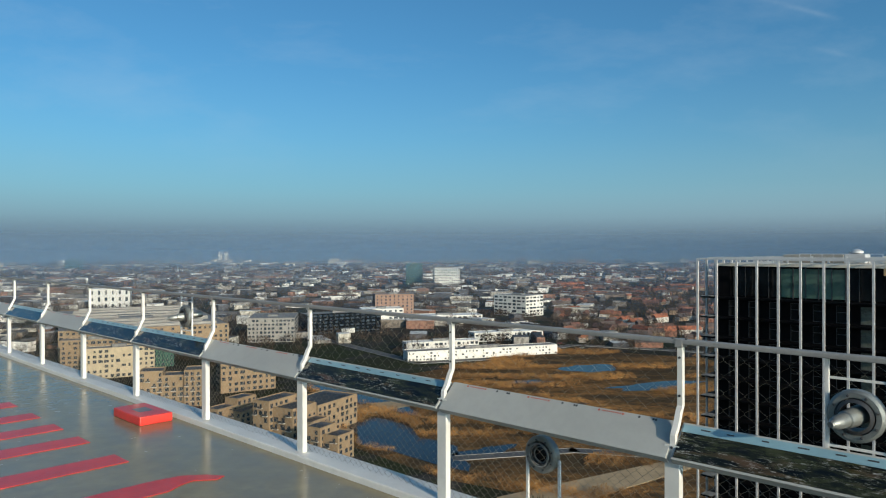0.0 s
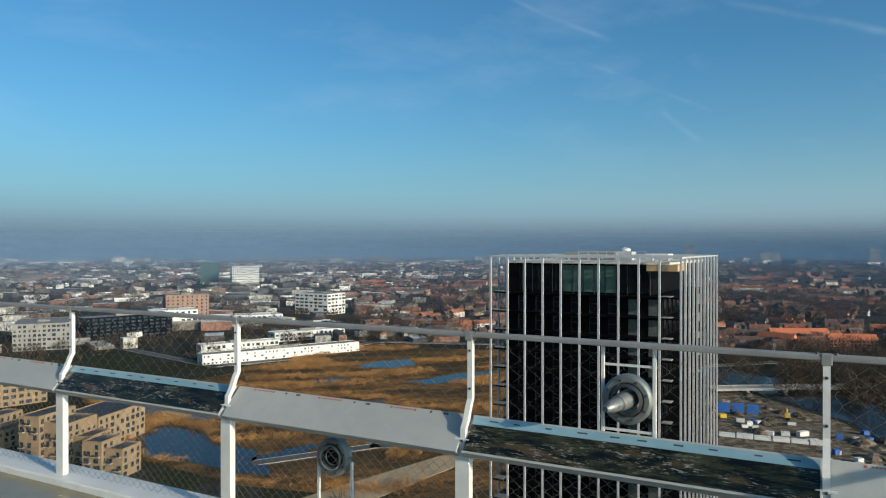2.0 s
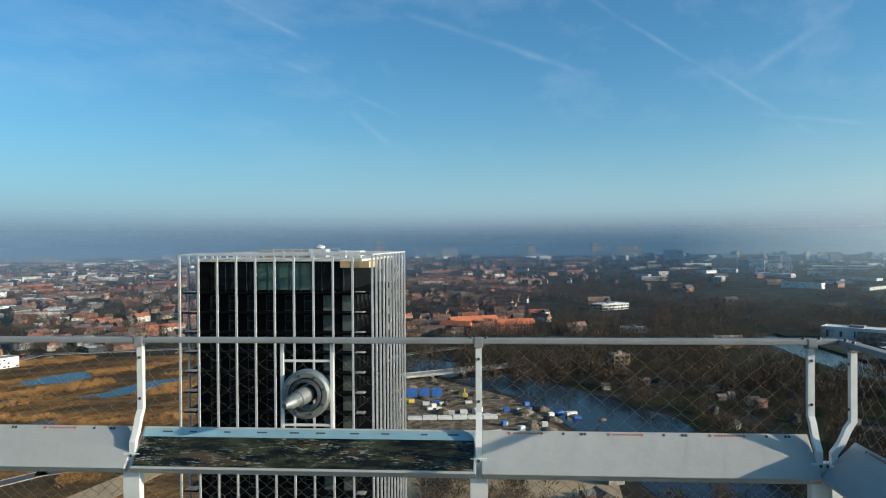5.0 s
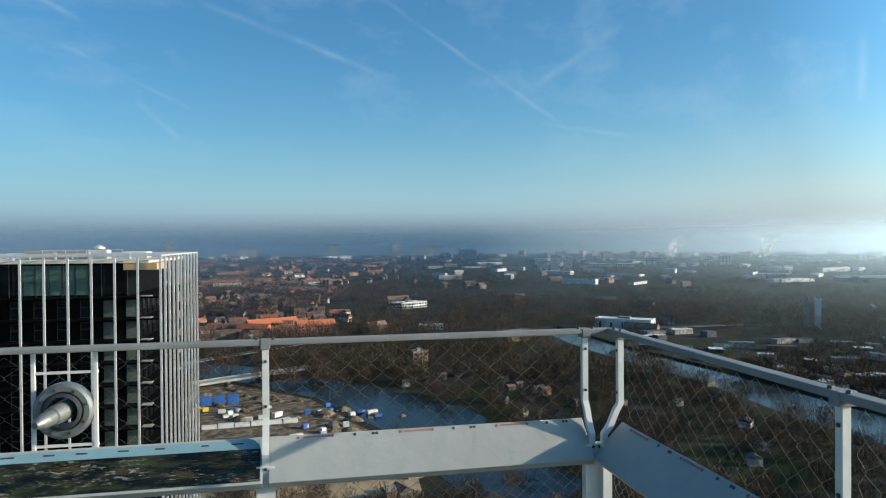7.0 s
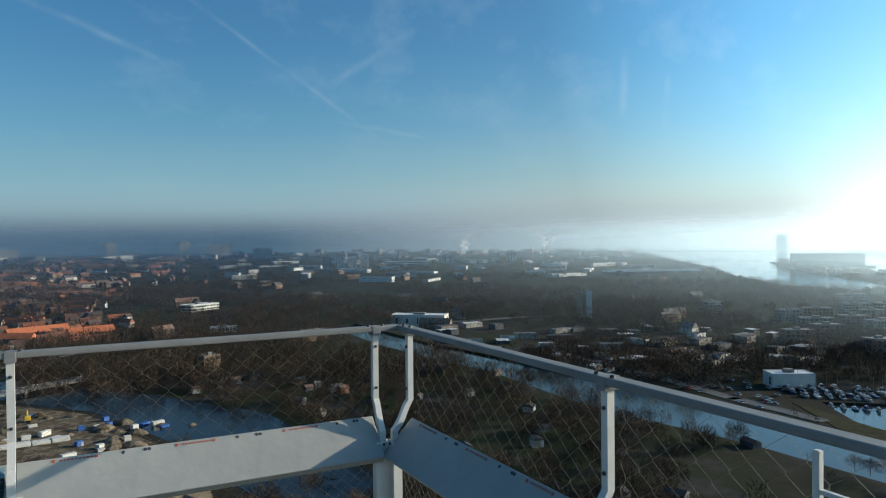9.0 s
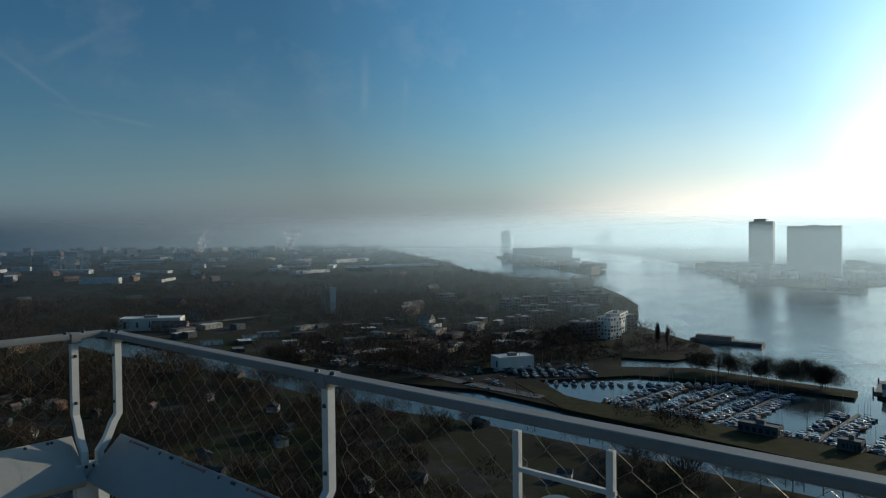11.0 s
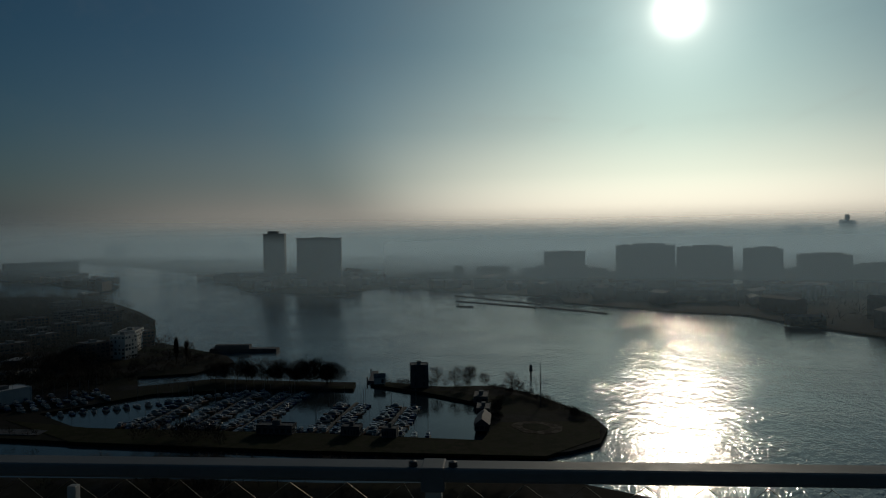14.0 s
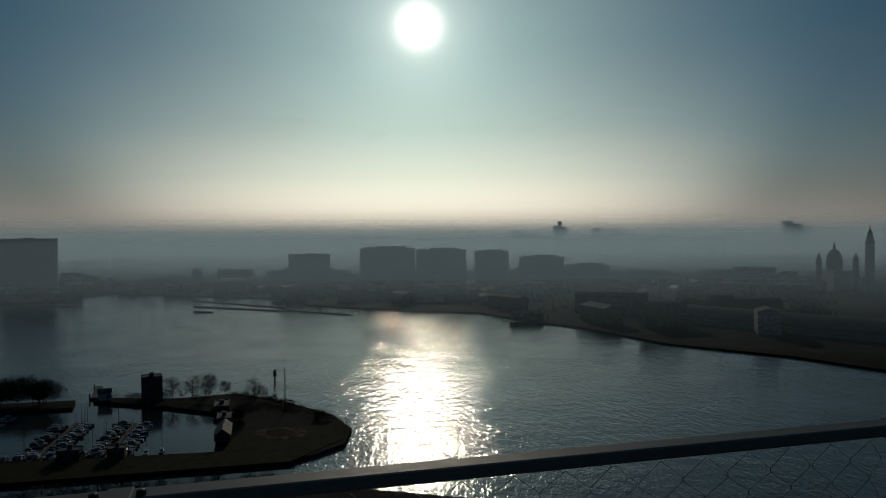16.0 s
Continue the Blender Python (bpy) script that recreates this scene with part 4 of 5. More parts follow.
blk("warehouse_tower", "dark square brick store at the harbour mouth", 356, -272, 11, 13.8, -123, roof_dark, roof_dark, 3, 2, 10, win_ratio=0.2)
blk("keeper_house", "small white house with a steep roof", 383, -260, 7, 4, -123, render_white, roof_grey, 1, 2, 6, pitched=True)
for x, y, w, d in ((303, -281, 20, 10), (281, -262, 18, 9), (258, -240, 16, 9), (266, -248, 10, 8)):
    blk("boat_shed", "low club shed with pale roof by the harbour", x, y, w * 0.8, 3, -45, roof_dark, roof_dark, 1, 5, d * 0.8, pitched=(w < 17))
for x, y, w in ((318, -150, 18), (291, -176, 9), (276, -188, 7)):
    blk("houseboat", "dark low houseboat moored by the dike", x, y - 4, w, 4, 43, roof_dark, roof_grey, 1, 6, 7)
far_names = ((4650, -585, 60, 96), (4710, -1295, 68, 92), (4480, -1956, 50, 106), (1760, -4560, 26, 206), (1783, -4550, 38, 176), (1735, -4570, 38, 170), (2022, -4450, 92, 143), (1911, -4500, 66, 139),
             (1533, -4642, 56, 157), (1411, -4681, 60, 148), (394, -4872, 64, 188), (339, -4877, 60, 169))
for x, y, w, h in far_names:
    blk("skyline_tower", "faint grey tower on the misty skyline", x, y, w, h, math.degrees(math.atan2(y, x)) + 90, render_grey, roof_grey, 8, 4, w * 0.6)

# domed church and its towers
ch = thing("church", "dark domed church with twin spires", "church", Matrix.Translation((41, -1394, G)) @ Matrix.Rotation(radians(25), 4, "Z") @ Matrix.Diagonal((1.15, 1.15, 1.47, 1)))
part("nave", box(-14, -30, 0, 14, 30, 24), render_grey, ch)
part("dome", add_lathe(bmesh.new(), [(11, 24), (11, 32), (11.5, 33), (11, 38), (9, 43), (5.5, 47), (2, 49), (1.8, 53), (0.1, 58)], Matrix.Identity(4), 20), roof_dark, ch, smooth=True)
for sx in (-26, 26):
    part("spire", add_lathe(bmesh.new(), [(4, 0), (4, 32), (4.5, 33), (3.5, 38), (1.5, 42), (0.1, 46)], Matrix.Translation((sx, 10, 0)), 12), roof_dark, ch)
ct = thing("church_tower", "dark tall church tower with a pointed top", "church tower", Matrix.Translation((-12, -1464, G)) @ Matrix.Diagonal((1.2, 1.2, 1.31, 1)))
part("shaft", box(-6, -6, 0, 6, 6, 60), render_grey, ct)
part("spire", add_lathe(bmesh.new(), [(6, 60), (6.5, 63), (4, 70), (3.4, 76), (1.2, 80), (0.1, 88)], Matrix.Identity(4), 10), roof_dark, ct)

# railway station with a barrel roof
st = thing("railway_station", "long dark station hall with a barrel roof", "station", Matrix.Translation((205, -845, G)) @ Matrix.Rotation(math.atan2(92, -223), 4, "Z"))
bm = bmesh.new()
prev = None
for k in range(13):
    a = math.pi * k / 12
    row = [bm.verts.new((x, -22 * math.cos(a), 6 + 12 * math.sin(a))) for x in (0, 520)]
    if prev:
        bm.faces.new((prev[0], prev[1], row[1], row[0]))
    prev = row
bmesh.ops.solidify(bm, geom=bm.faces[:], thickness=0.4)
part("roof", bm, roof_dark, st)
part("wall", box(0, -22, 0, 520, -21.4, 6.2), render_grey, st)
part("wall", box(0, 21.4, 0, 520, 22, 6.2), render_grey, st)

# ---- reed field, ponds, roads ----
def blob(cx, cy, rx, ry, turn, rough=0.25, n=26, seed=0):
    rnd = random.Random(seed)
    ph = [rnd.uniform(0, 6.28) for _ in range(4)]
    out = []
    for i in range(n):
        a = 2 * math.pi * i / n
        r = 1 + rough * (0.5 * math.sin(2 * a + ph[0]) + 0.35 * math.sin(3 * a + ph[1]) + 0.3 * math.sin(5 * a + ph[2]) + 0.25 * math.sin(7 * a + ph[3]))
        x, y = rx * r * math.cos(a), ry * r * math.sin(a)
        out.append((cx + x * math.cos(turn) - y * math.sin(turn), cy + x * math.sin(turn) + y * math.cos(turn)))
    return out


def inside(x, y, poly):
    hit = False
    for (ax, ay), (bx_, by_) in zip(poly, poly[1:] + poly[:1]):
        if (ay > y) != (by_ > y) and x < (bx_ - ax) * (y - ay) / (by_ - ay) + ax:
            hit = not hit
    return hit


field_soil = bpy.data.materials.new("field_soil")
field_soil.use_nodes = True
fn = Nodes(field_soil.node_tree)
fp = fn.mapped(fn.add("ShaderNodeTexCoord").outputs["Object"], (0.8, 1.7, 1.0), (0, 0, -0.35))
f1, f2, f3 = fn.noise(fp, 0.012, 5.0, 0.6), fn.noise(fp, 0.045, 6.0, 0.7), fn.noise(fp, 0.35, 5.0, 0.7)
fc = fn.mix(fn.ramp(f1, [(0.4, 0.0), (0.58, 1.0)]), (0.075, 0.05, 0.026), (0.27, 0.135, 0.045))
fc = fn.mix(fn.ramp(f2, [(0.47, 0.0), (0.6, 0.85)]), fc, (0.04, 0.03, 0.019))
fc = fn.mix(fn.ramp(f2, [(0.3, 0.8), (0.42, 0.0)]), fc, (0.34, 0.2, 0.085))
fc = fn.mix(fn.ramp(f3, [(0.38, 0.75), (0.6, 0.0)]), fc, (0.035, 0.025, 0.015))
fb = fn.add("ShaderNodeBsdfPrincipled", {"Base Color": fc, "Roughness": 0.95, "Specular IOR Level": 0.05})
fn.put(fb, "Normal", fn.add("ShaderNodeBump", {"Height": f3, "Strength": 1.0, "Distance": 0.8}).outputs[0])
fn.add("ShaderNodeOutputMaterial", {"Surface": fb})
sand = material("sand", (0.33, 0.245, 0.15), 0.95, vary=0.2, scale=0.1, spec=0.05)
grass = material("grass", (0.036, 0.038, 0.014), 0.95, vary=0.35, scale=0.08, second=(0.05, 0.043, 0.022), spec=0.05)
asphalt = material("asphalt", (0.06, 0.06, 0.062), 0.85, vary=0.25, scale=0.2)
dry_soil = material("dry_soil", (0.09, 0.068, 0.045), 0.95, vary=0.5, scale=0.09, second=(0.2, 0.16, 0.115), spec=0.05, bump=0.6, bump_scale=0.5)
FIELD = [(-92, 480), (-56, 352), (0, 290), (60, 255), (150, 240), (200, 330), (232, 480), (222, 606), (112, 664), (40, 600), (-10, 545)]
tagged(part("ground", slab_of(FIELD, G - 1, G + 0.15), field_soil), "open field of dry orange-brown reeds", "field", kind="structure")
PONDS = [blob(114, 556, 22, 18, 0.2, seed=1), blob(145, 485, 34, 12, 0.3, 0.4, seed=2), blob(-50, 448, 46, 14, -0.85, 0.4, seed=3), blob(-22, 350, 42, 19, -1.0, 0.4, seed=4),
         blob(60, 500, 16, 6, 0.4, 0.5, seed=5), blob(70, 420, 20, 6, 0.2, 0.5, seed=6), blob(10, 590, 26, 5, 0.35, 0.4, seed=7), blob(20, 330, 14, 6, 0.5, 0.4, seed=8)]
tagged(part("water", slab_of([(-1145, 1846), (-881, 1758), (-640, 1330), (-700, 1240), (-900, 1330), (-1300, 1700)], G - 0.5, G + 0.12), pond_mat), "hazy blue inlet of the river", "water", kind="structure")
calm_mat = water_material("calm_water", (0.03, 0.038, 0.038), 0.05, 0.5, 0.05, 1.6, 0.3)
tagged(part("water", slab_of([(212, -232), (250, -190), (285, -154), (320, -120), (371, -78), (421, -37), (450, 20), (520, 100), (610, 220), (720, 340), (690, 355), (575, 245), (485, 125),
                              (415, 62), (375, 12), (347, -30), (290, -91), (240, -140), (190, -205)], G - 4, G - 1.5), calm_mat), "calm grey canal water behind the dike", "canal", kind="structure")
tagged(part("water", slab_of([(525, -150), (485, -135), (470, -190), (430, -225), (395, -255), (375, -262), (300, -275), (240, -222), (310, -160), (392, -82), (450, -70)], G - 4, G - 1.5), calm_mat), "calm grey harbour basin", "harbour", kind="structure")
for dock in ([(1480, -1420), (1330, -1260), (1210, -1300), (1130, -1420), (1290, -1640), (1700, -1900)], [(700, -1290), (760, -1330), (800, -1480), (690, -1500)],
             [(420, -1180), (330, -1230), (270, -1440), (300, -1470), (370, -1330), (440, -1220)]):
    tagged(part("water", slab_of(dock, G - 0.5, G + 0.12), river_mat), "bright dock water behind the offices", "dock", kind="structure")
CANAL_N = [(366, 400), (356, 300), (335, 210), (290, 150), (250, 100), (205, 110), (235, 165), (275, 225), (311, 305), (318, 400), (300, 560), (345, 560)]
tagged(part("water", slab_of(CANAL_N, G - 0.5, G + 0.1), pond_mat), "dark still canal between stone banks", "canal", kind="structure")
for p in PONDS:
    tagged(part("water", slab_of(p, G - 0.5, G + 0.25), pond_mat), "still blue pond in the reed field", "pond", kind="structure")
for poly, mat, lab, cat in (([(-62, 423), (-9, 447), (-2, 440), (-40, 405), (-70, 412)], sand, "pale sandy bank beside the pond", "sand"),
                            ([(20, 268), (105, 318), (112, 308), (40, 255)], sand, "pale sandy track", "sand"),
                            ([(215, 395), (312, 400), (306, 305), (270, 228), (215, 200), (195, 300)], dry_soil, "bare building site of churned soil", "soil"),
                            ([(208, -226), (285, -152), (372, -76), (440, -60), (392, -90), (308, -169), (244, -222), (262, -250), (230, -290), (210, -265)], grass, "grassy dike between harbour and canal", "grass"),
                            (blob(242, -257, 13, 11, 0.4, 0.1, seed=9), dry_soil, "round sandy turning place", "sand")):
    tagged(part("ground", slab_of(poly, G - 1, G + (0.32 if lab.startswith(("pale", "round")) else 0.2)), mat), lab, cat, kind="structure")
plaza = thing("pavement", "tan paved quay with pale joints beside the canal", "pavement", kind="structure")
part("paving", slab_of([(179, 247), (201, 214), (236, 176), (204, 147), (168, 121), (127, 175)], G - 1, G + 0.36), sand, plaza)
tagged(part("ground", slab_of(blob(243, -257, 7, 6, 0.4, 0.1, seed=10), G, G + 0.4), grass), "round patch of grass", "grass", kind="structure")


def road(pts, w, label="grey asphalt road with pale verges"):
    r = thing("road", label, "road", kind="structure")
    for (ax, ay), (bx_, by_) in zip(pts, pts[1:]):
        d = math.hypot(bx_ - ax, by_ - ay)
        m = Matrix.Translation((ax, ay, G)) @ Matrix.Rotation(math.atan2(by_ - ay, bx_ - ax), 4, "Z")
        part("carriageway", box(-w * 0.3, -w / 2, -0.5, d + w * 0.3, w / 2, 0.3, m=m), asphalt, r)
        for s in (-1, 1):
            part("kerb", box(0, s * (w / 2 + 0.15) - 0.15, -0.5, d, s * (w / 2 + 0.15) + 0.15, 0.42, m=m), concrete, r)


road([(-160, 790), (-20, 563 + 20), (40, 605), (126, 690), (235, 640), (300, 520)], 9)
road([(6, 318), (60, 330), (120, 315), (200, 290)], 7)
road([(600, 110), (522, 37), (440, -30), (400, -68)], 8)
road([(330, 480), (520, 480), (700, 300), (830, 170)], 8)
road([(-120, 1000), (30, 830), (300, 780), (520, 640)], 10)

br = thing("bridge", "low concrete canal bridge", "bridge", Matrix.Translation((290, 392, G + 2.2)) @ Matrix.Rotation(radians(-12), 4, "Z"))
part("deck_slab", box(0, -6, 0, 96, 6, 0.9), concrete, br)
for s in (-6, 5.7):
    part("parapet", box(0, s, 0.9, 96, s + 0.3, 1.5), concrete, br)
for x in (20, 45, 70):
    part("pier", box(x, -4, -5, x + 2, 4, 0), concrete, br)

# quays, piers and breakwaters
pier = thing("pier", "dark timber pier in the river", "pier", Matrix.Translation((604, -236, G)) @ Matrix.Rotation(math.atan2(-44, -40), 4, "Z"))
part("pier_deck", box(0, -5, -2, 58, 5, 1.4), roof_dark, pier)
part("shed", box(4, -3.5, 1.4, 34, 3.5, 4.5), roof_dark, pier)
for (ax, ay), (bx_, by_) in (((821, -699), (668, -709)), ((667, -720), (549, -712)), ((760, -648), (735, -655)), ((900, -765), (690, -745)), ((1050, -590), (985, -625)), ((396, -262), (425, -285))):
    d = math.hypot(bx_ - ax, by_ - ay)
    bw = thing("breakwater", "low dark floating breakwater", "breakwater", Matrix.Translation((ax, ay, G - 1.6)) @ Matrix.Rotation(math.atan2(by_ - ay, bx_ - ax), 4, "Z"))
    part("float", box(0, -2.2, -1, d, 2.2, 1.5, bevel=0.3), roof_dark, bw)
    for k in range(int(d / 30) + 1):
        part("mooring_post", add_tube(bmesh.new(), [(k * 30 + 1, 2.6, -3), (k * 30 + 1, 2.6, 4)], 0.4, 8), bark, bw)


# ---- harbour: jetties and boats ----
boat_white = material("boat_white", (0.36, 0.36, 0.345), 0.3, vary=0.08, scale=0.5)
boat_blue = material("boat_blue", (0.03, 0.06, 0.14), 0.3, vary=0.1, scale=0.5)
boat_wood = material("boat_wood", (0.18, 0.09, 0.04), 0.5, vary=0.2, scale=1.0)
timber = material("timber", (0.14, 0.115, 0.09), 0.85, vary=0.25, scale=0.6)


def hull(L, W, H, bow=0.35):
    bm = bmesh.new()
    rows = []
    for i in range(8):
        t = i / 7
        x = -L / 2 + L * t
        k = 1.0 if t < 1 - bow else max(0.03, 1 - ((t - 1 + bow) / bow) ** 1.8)
        hw, sheer = W / 2 * k * (0.86 + 0.14 * min(1, t * 4)), H * (1 + 0.3 * t * t)
        rows.append([bm.verts.new(p) for p in ((x, -hw, sheer), (x * 0.94, -hw * 0.75, -0.2), (x * 0.94, hw * 0.75, -0.2), (x, hw, sheer))])
    for a, b in zip(rows, rows[1:]):
        for q in range(4):
            bm.faces.new((a[q], a[(q + 1) % 4], b[(q + 1) % 4], b[q]))
    bm.faces.new(rows[0]), bm.faces.new(rows[-1][::-1])
    return bm


def cruiser(mat, L=9.0, mast=False, cover=None):
    b = thing("sailing_boat" if mast else "motor_boat", "moored white sailing boat with a tall mast" if mast else "moored cabin cruiser with pale superstructure", "boat", Matrix.Translation((0, 0, G - 60)), "boats in the harbour")
    part("hull", hull(L, L * 0.32, L * 0.11), mat, b)
    h = L * 0.12
    if mast:
        part("cabin", box(-L * 0.12, -L * 0.09, h, L * 0.2, L * 0.09, h + 0.5, bevel=0.12), boat_white, b)
        part("mast", add_tube(bmesh.new(), [(L * 0.08, 0, h), (L * 0.08, 0, h + L * 1.25)], 0.09, 6), rail_alu, b)
        part("boom", add_tube(bmesh.new(), [(L * 0.08, 0, h + 1.5), (-L * 0.32, 0, h + 1.5)], 0.12, 6), boat_blue, b)
    else:
        part("cabin", box(-L * 0.3, -L * 0.115, h, L * 0.16, L * 0.115, h + 1.1, bevel=0.15), cover or boat_white, b)
        part("windscreen", box(-L * 0.22, -L * 0.118, h + 0.55, L * 0.165, L * 0.118, h + 0.9), window_glass, b)
        part("wheelhouse", box(-L * 0.22, -L * 0.09, h + 1.1, L * 0.04, L * 0.09, h + 1.65, bevel=0.15), boat_white, b)
    return b


protos = [cruiser(boat_white, 7.6), cruiser(boat_blue, 9.0), cruiser(boat_white, 8.6, True), cruiser(boat_wood, 9.5), cruiser(boat_white, 7.4, False, boat_blue), cruiser(boat_white, 6.2), cruiser(boat_blue, 8.0, True)]
spare = set(protos)
strip0, along, into = Vector((386, -94, 0)), Vector((-0.735, -0.678, 0)), Vector((0.678, -0.735, 0))
rb = random.Random(5)


def moor(pos, ang, z=-1.5):
    p = rb.choices(protos, (3, 4, 4, 4, 4, 2, 4))[0]
    m = Matrix.Translation((pos.x, pos.y, G + z)) @ Matrix.Rotation(ang + rb.uniform(-0.14, 0.14) + (math.pi if rb.random() < 0.3 else 0), 4, "Z")
    if p in spare:
        spare.discard(p)
        p.matrix_basis = m
        return
    copy_thing(p, m)


for s, length in ((14, 62), (42, 84), (68, 84), (112, 66), (142, 58)):
    a = strip0 + along * s + into * 7
    jt = thing("jetty", "grey timber mooring jetty", "jetty", Matrix.Translation((a.x, a.y, G - 1.6)) @ Matrix.Rotation(math.atan2(into.y, into.x), 4, "Z"), "jetties in the harbour")
    part("walkway", box(-8, -1, 0, length, 1, 0.55), timber, jt)
    for k in range(int(length / 12)):
        part("mooring_post", add_tube(bmesh.new(), [(k * 12, 1.2, -2), (k * 12, 1.2, 2.4)], 0.18, 6), bark, jt)
    k = 3.0
    while k < length:
        for side in (-1, 1):
            if rb.random() < 0.93:
                moor(a + into * (k + rb.uniform(-0.5, 0.5)) + along * side * rb.uniform(5.4, 6.8), math.atan2(along.y, along.x))
        k += rb.uniform(3.5, 4.6)
for k in range(22):
    moor(Vector((440, -80, 0)).lerp(Vector((418, -196, 0)), k / 21), math.atan2(0.1, 1.0))

# boats laid up ashore and at the quay
for k in range(9):
    for j in range(4):
        if rb.random() < 0.85:
            moor(Vector((456 + 9.5 * j + rb.uniform(-1, 1), -64 - 6.2 * k + rb.uniform(-1, 1), 0)), 0.2, 0.22)
for k in range(26):
    moor(Vector((386, -100, 0)).lerp(Vector((268, -208, 0)), k / 25) + into * rb.uniform(4, 6), math.atan2(into.y, into.x))

# barge on the river
bg = thing("barge", "long dark river barge with a wheelhouse", "barge", Matrix.Translation((1420, -330, G - 1.6)) @ Matrix.Rotation(radians(-38), 4, "Z"))
part("hull", hull(80, 10, 2.6, 0.12), roof_dark, bg)
part("wheelhouse", box(-36, -3.4, 3, -27, 3.4, 7, bevel=0.2), boat_white, bg)
part("hatch", box(-22, -3.8, 2.7, 30, 3.8, 3.8, bevel=0.2), roof_grey, bg)

# signal mast and beacon at the point
sm = thing("signal_mast", "tall thin signal mast with a yard", "mast", Matrix.Translation((272, -292, G)))
part("pole", add_tube(bmesh.new(), [(0, 0, 0), (0, 0, 24)], [0.35, 0.15], 8), dark_steel, sm)
part("yard", add_tube(bmesh.new(), [(-4, 0, 14), (4, 0, 11)], 0.12, 6), dark_steel, sm)
bc = thing("beacon", "dark channel beacon on a pile", "beacon", Matrix.Translation((330, -345, G - 1.6)))
part("mooring_post", add_tube(bmesh.new(), [(0, 0, -2), (0, 0, 6)], 0.5, 8), dark_steel, bc)
part("topmark", add_lathe(bmesh.new(), [(0.1, 6), (1.4, 6.4), (0.9, 9), (1.2, 9.3), (0.1, 11)], Matrix.Identity(4), 10), dark_steel, bc)

# ---- building site ----
blue_metal = material("blue_metal", (0.02, 0.09, 0.3), 0.5, vary=0.2, scale=0.4)
yellow_metal = material("yellow_metal", (0.6, 0.38, 0.03), 0.5, vary=0.15, scale=0.5)


def container(x, y, turn, mat, label, L=12.0, z=0.0, H=2.6):
    c = thing("shipping_container", label, "container", Matrix.Translation((x, y, G + 0.2 + z)) @ Matrix.Rotation(radians(turn), 4, "Z"), "containers on the building site")
    bm = box(-L / 2, -1.2, 0, L / 2, 1.2, H, bevel=0.06)
    part("shell", bm, mat, c)
    part("door", box(L / 2, -1.1, 0.1, L / 2 + 0.06, 1.1, H - 0.1), mat, c)


rs = random.Random(11)
for i in range(3):
    for z in (0, 2.6):
        container(262 + 6 * i, 345 - 4.5 * i, -34, blue_metal, "stacked blue steel site cabin", 6.0, z)
for i in range(26):
    container(rs.uniform(238, 300), rs.uniform(240, 330), rs.uniform(-50, 10), render_white if rs.random() < 0.7 else blue_metal, "white steel site container on bare soil" , rs.choice((3.0, 4.0, 6.0)), 0.0, rs.uniform(1.2, 2.6))
for x, y in ((284, 321), (250, 330)):
    dg = thing("excavator", "yellow tracked excavator with a raised arm", "excavator", Matrix.Translation((x, y, G + 0.2)) @ Matrix.Rotation(rs.uniform(0, 6), 4, "Z"))
    part("track", box(-2, -1.5, 0, 2, -0.9, 0.9, bevel=0.2), dark_steel, dg)
    part("track", box(-2, 0.9, 0, 2, 1.5, 0.9, bevel=0.2), dark_steel, dg)
    part("cab", box(-1.8, -1.4, 1.0, 1.6, 1.4, 2.9, bevel=0.2), yellow_metal, dg)
    part("arm", add_tube(bmesh.new(), [(1.4, 0.3, 2), (4.2, 0.3, 5), (6.6, 0.3, 2.2)], 0.3, 6), yellow_metal, dg)
heap = thing("soil_heap", "heaps of dug soil", "soil heap", kind="stuff")
bm = bmesh.new()
for i in range(60):
    x, y, r = rs.uniform(215, 305), rs.uniform(228, 395), rs.uniform(2, 6)
    add_lathe(bm, [(r, 0), (r * 0.8, r * 0.2), (r * 0.35, r * 0.42), (0.05, r * 0.5)], Matrix.Translation((x, y, G + 0.1)) @ Matrix.Rotation(rs.uniform(0, 6), 4, "Z") @ Matrix.Diagonal((1, rs.uniform(0.5, 1.3), 1, 1)), 9)
part("heap", bm, dry_soil, heap)

tent = thing("site_sheeting", "long white sheeting over an excavation on the building site", "sheeting", Matrix.Translation((246, 288, G + 0.2)) @ Matrix.Rotation(radians(-38), 4, "Z"))
for k in range(6):
    part("sheet", box(-24 + 8 * k, -2.6, 0, -16.4 + 8 * k, 2.4, 1.4 + 0.3 * (k % 2), bevel=0.3), render_white, tent)

# ---- cars ----
car_mats = [boat_white, boat_blue, roof_dark, steel, red_paint]


def car(mat):
    c = thing("car", "small parked car beside the road", "car", Matrix.Translation((0, 0, G - 50)), "parked cars")
    part("body", box(-2.1, -0.85, 0.3, 2.1, 0.85, 0.95, bevel=0.15), mat, c)
    part("cabin", box(-1.4, -0.75, 0.95, 0.9, 0.75, 1.5, bevel=0.2), window_glass, c)
    for x in (-1.3, 1.3):
        for y in (-0.8, 0.8):
            part("wheel", add_tube(bmesh.new(), [(x, y - 0.1, 0.32), (x, y + 0.1, 0.32)], 0.32, 10), dark_steel, c)
    return c


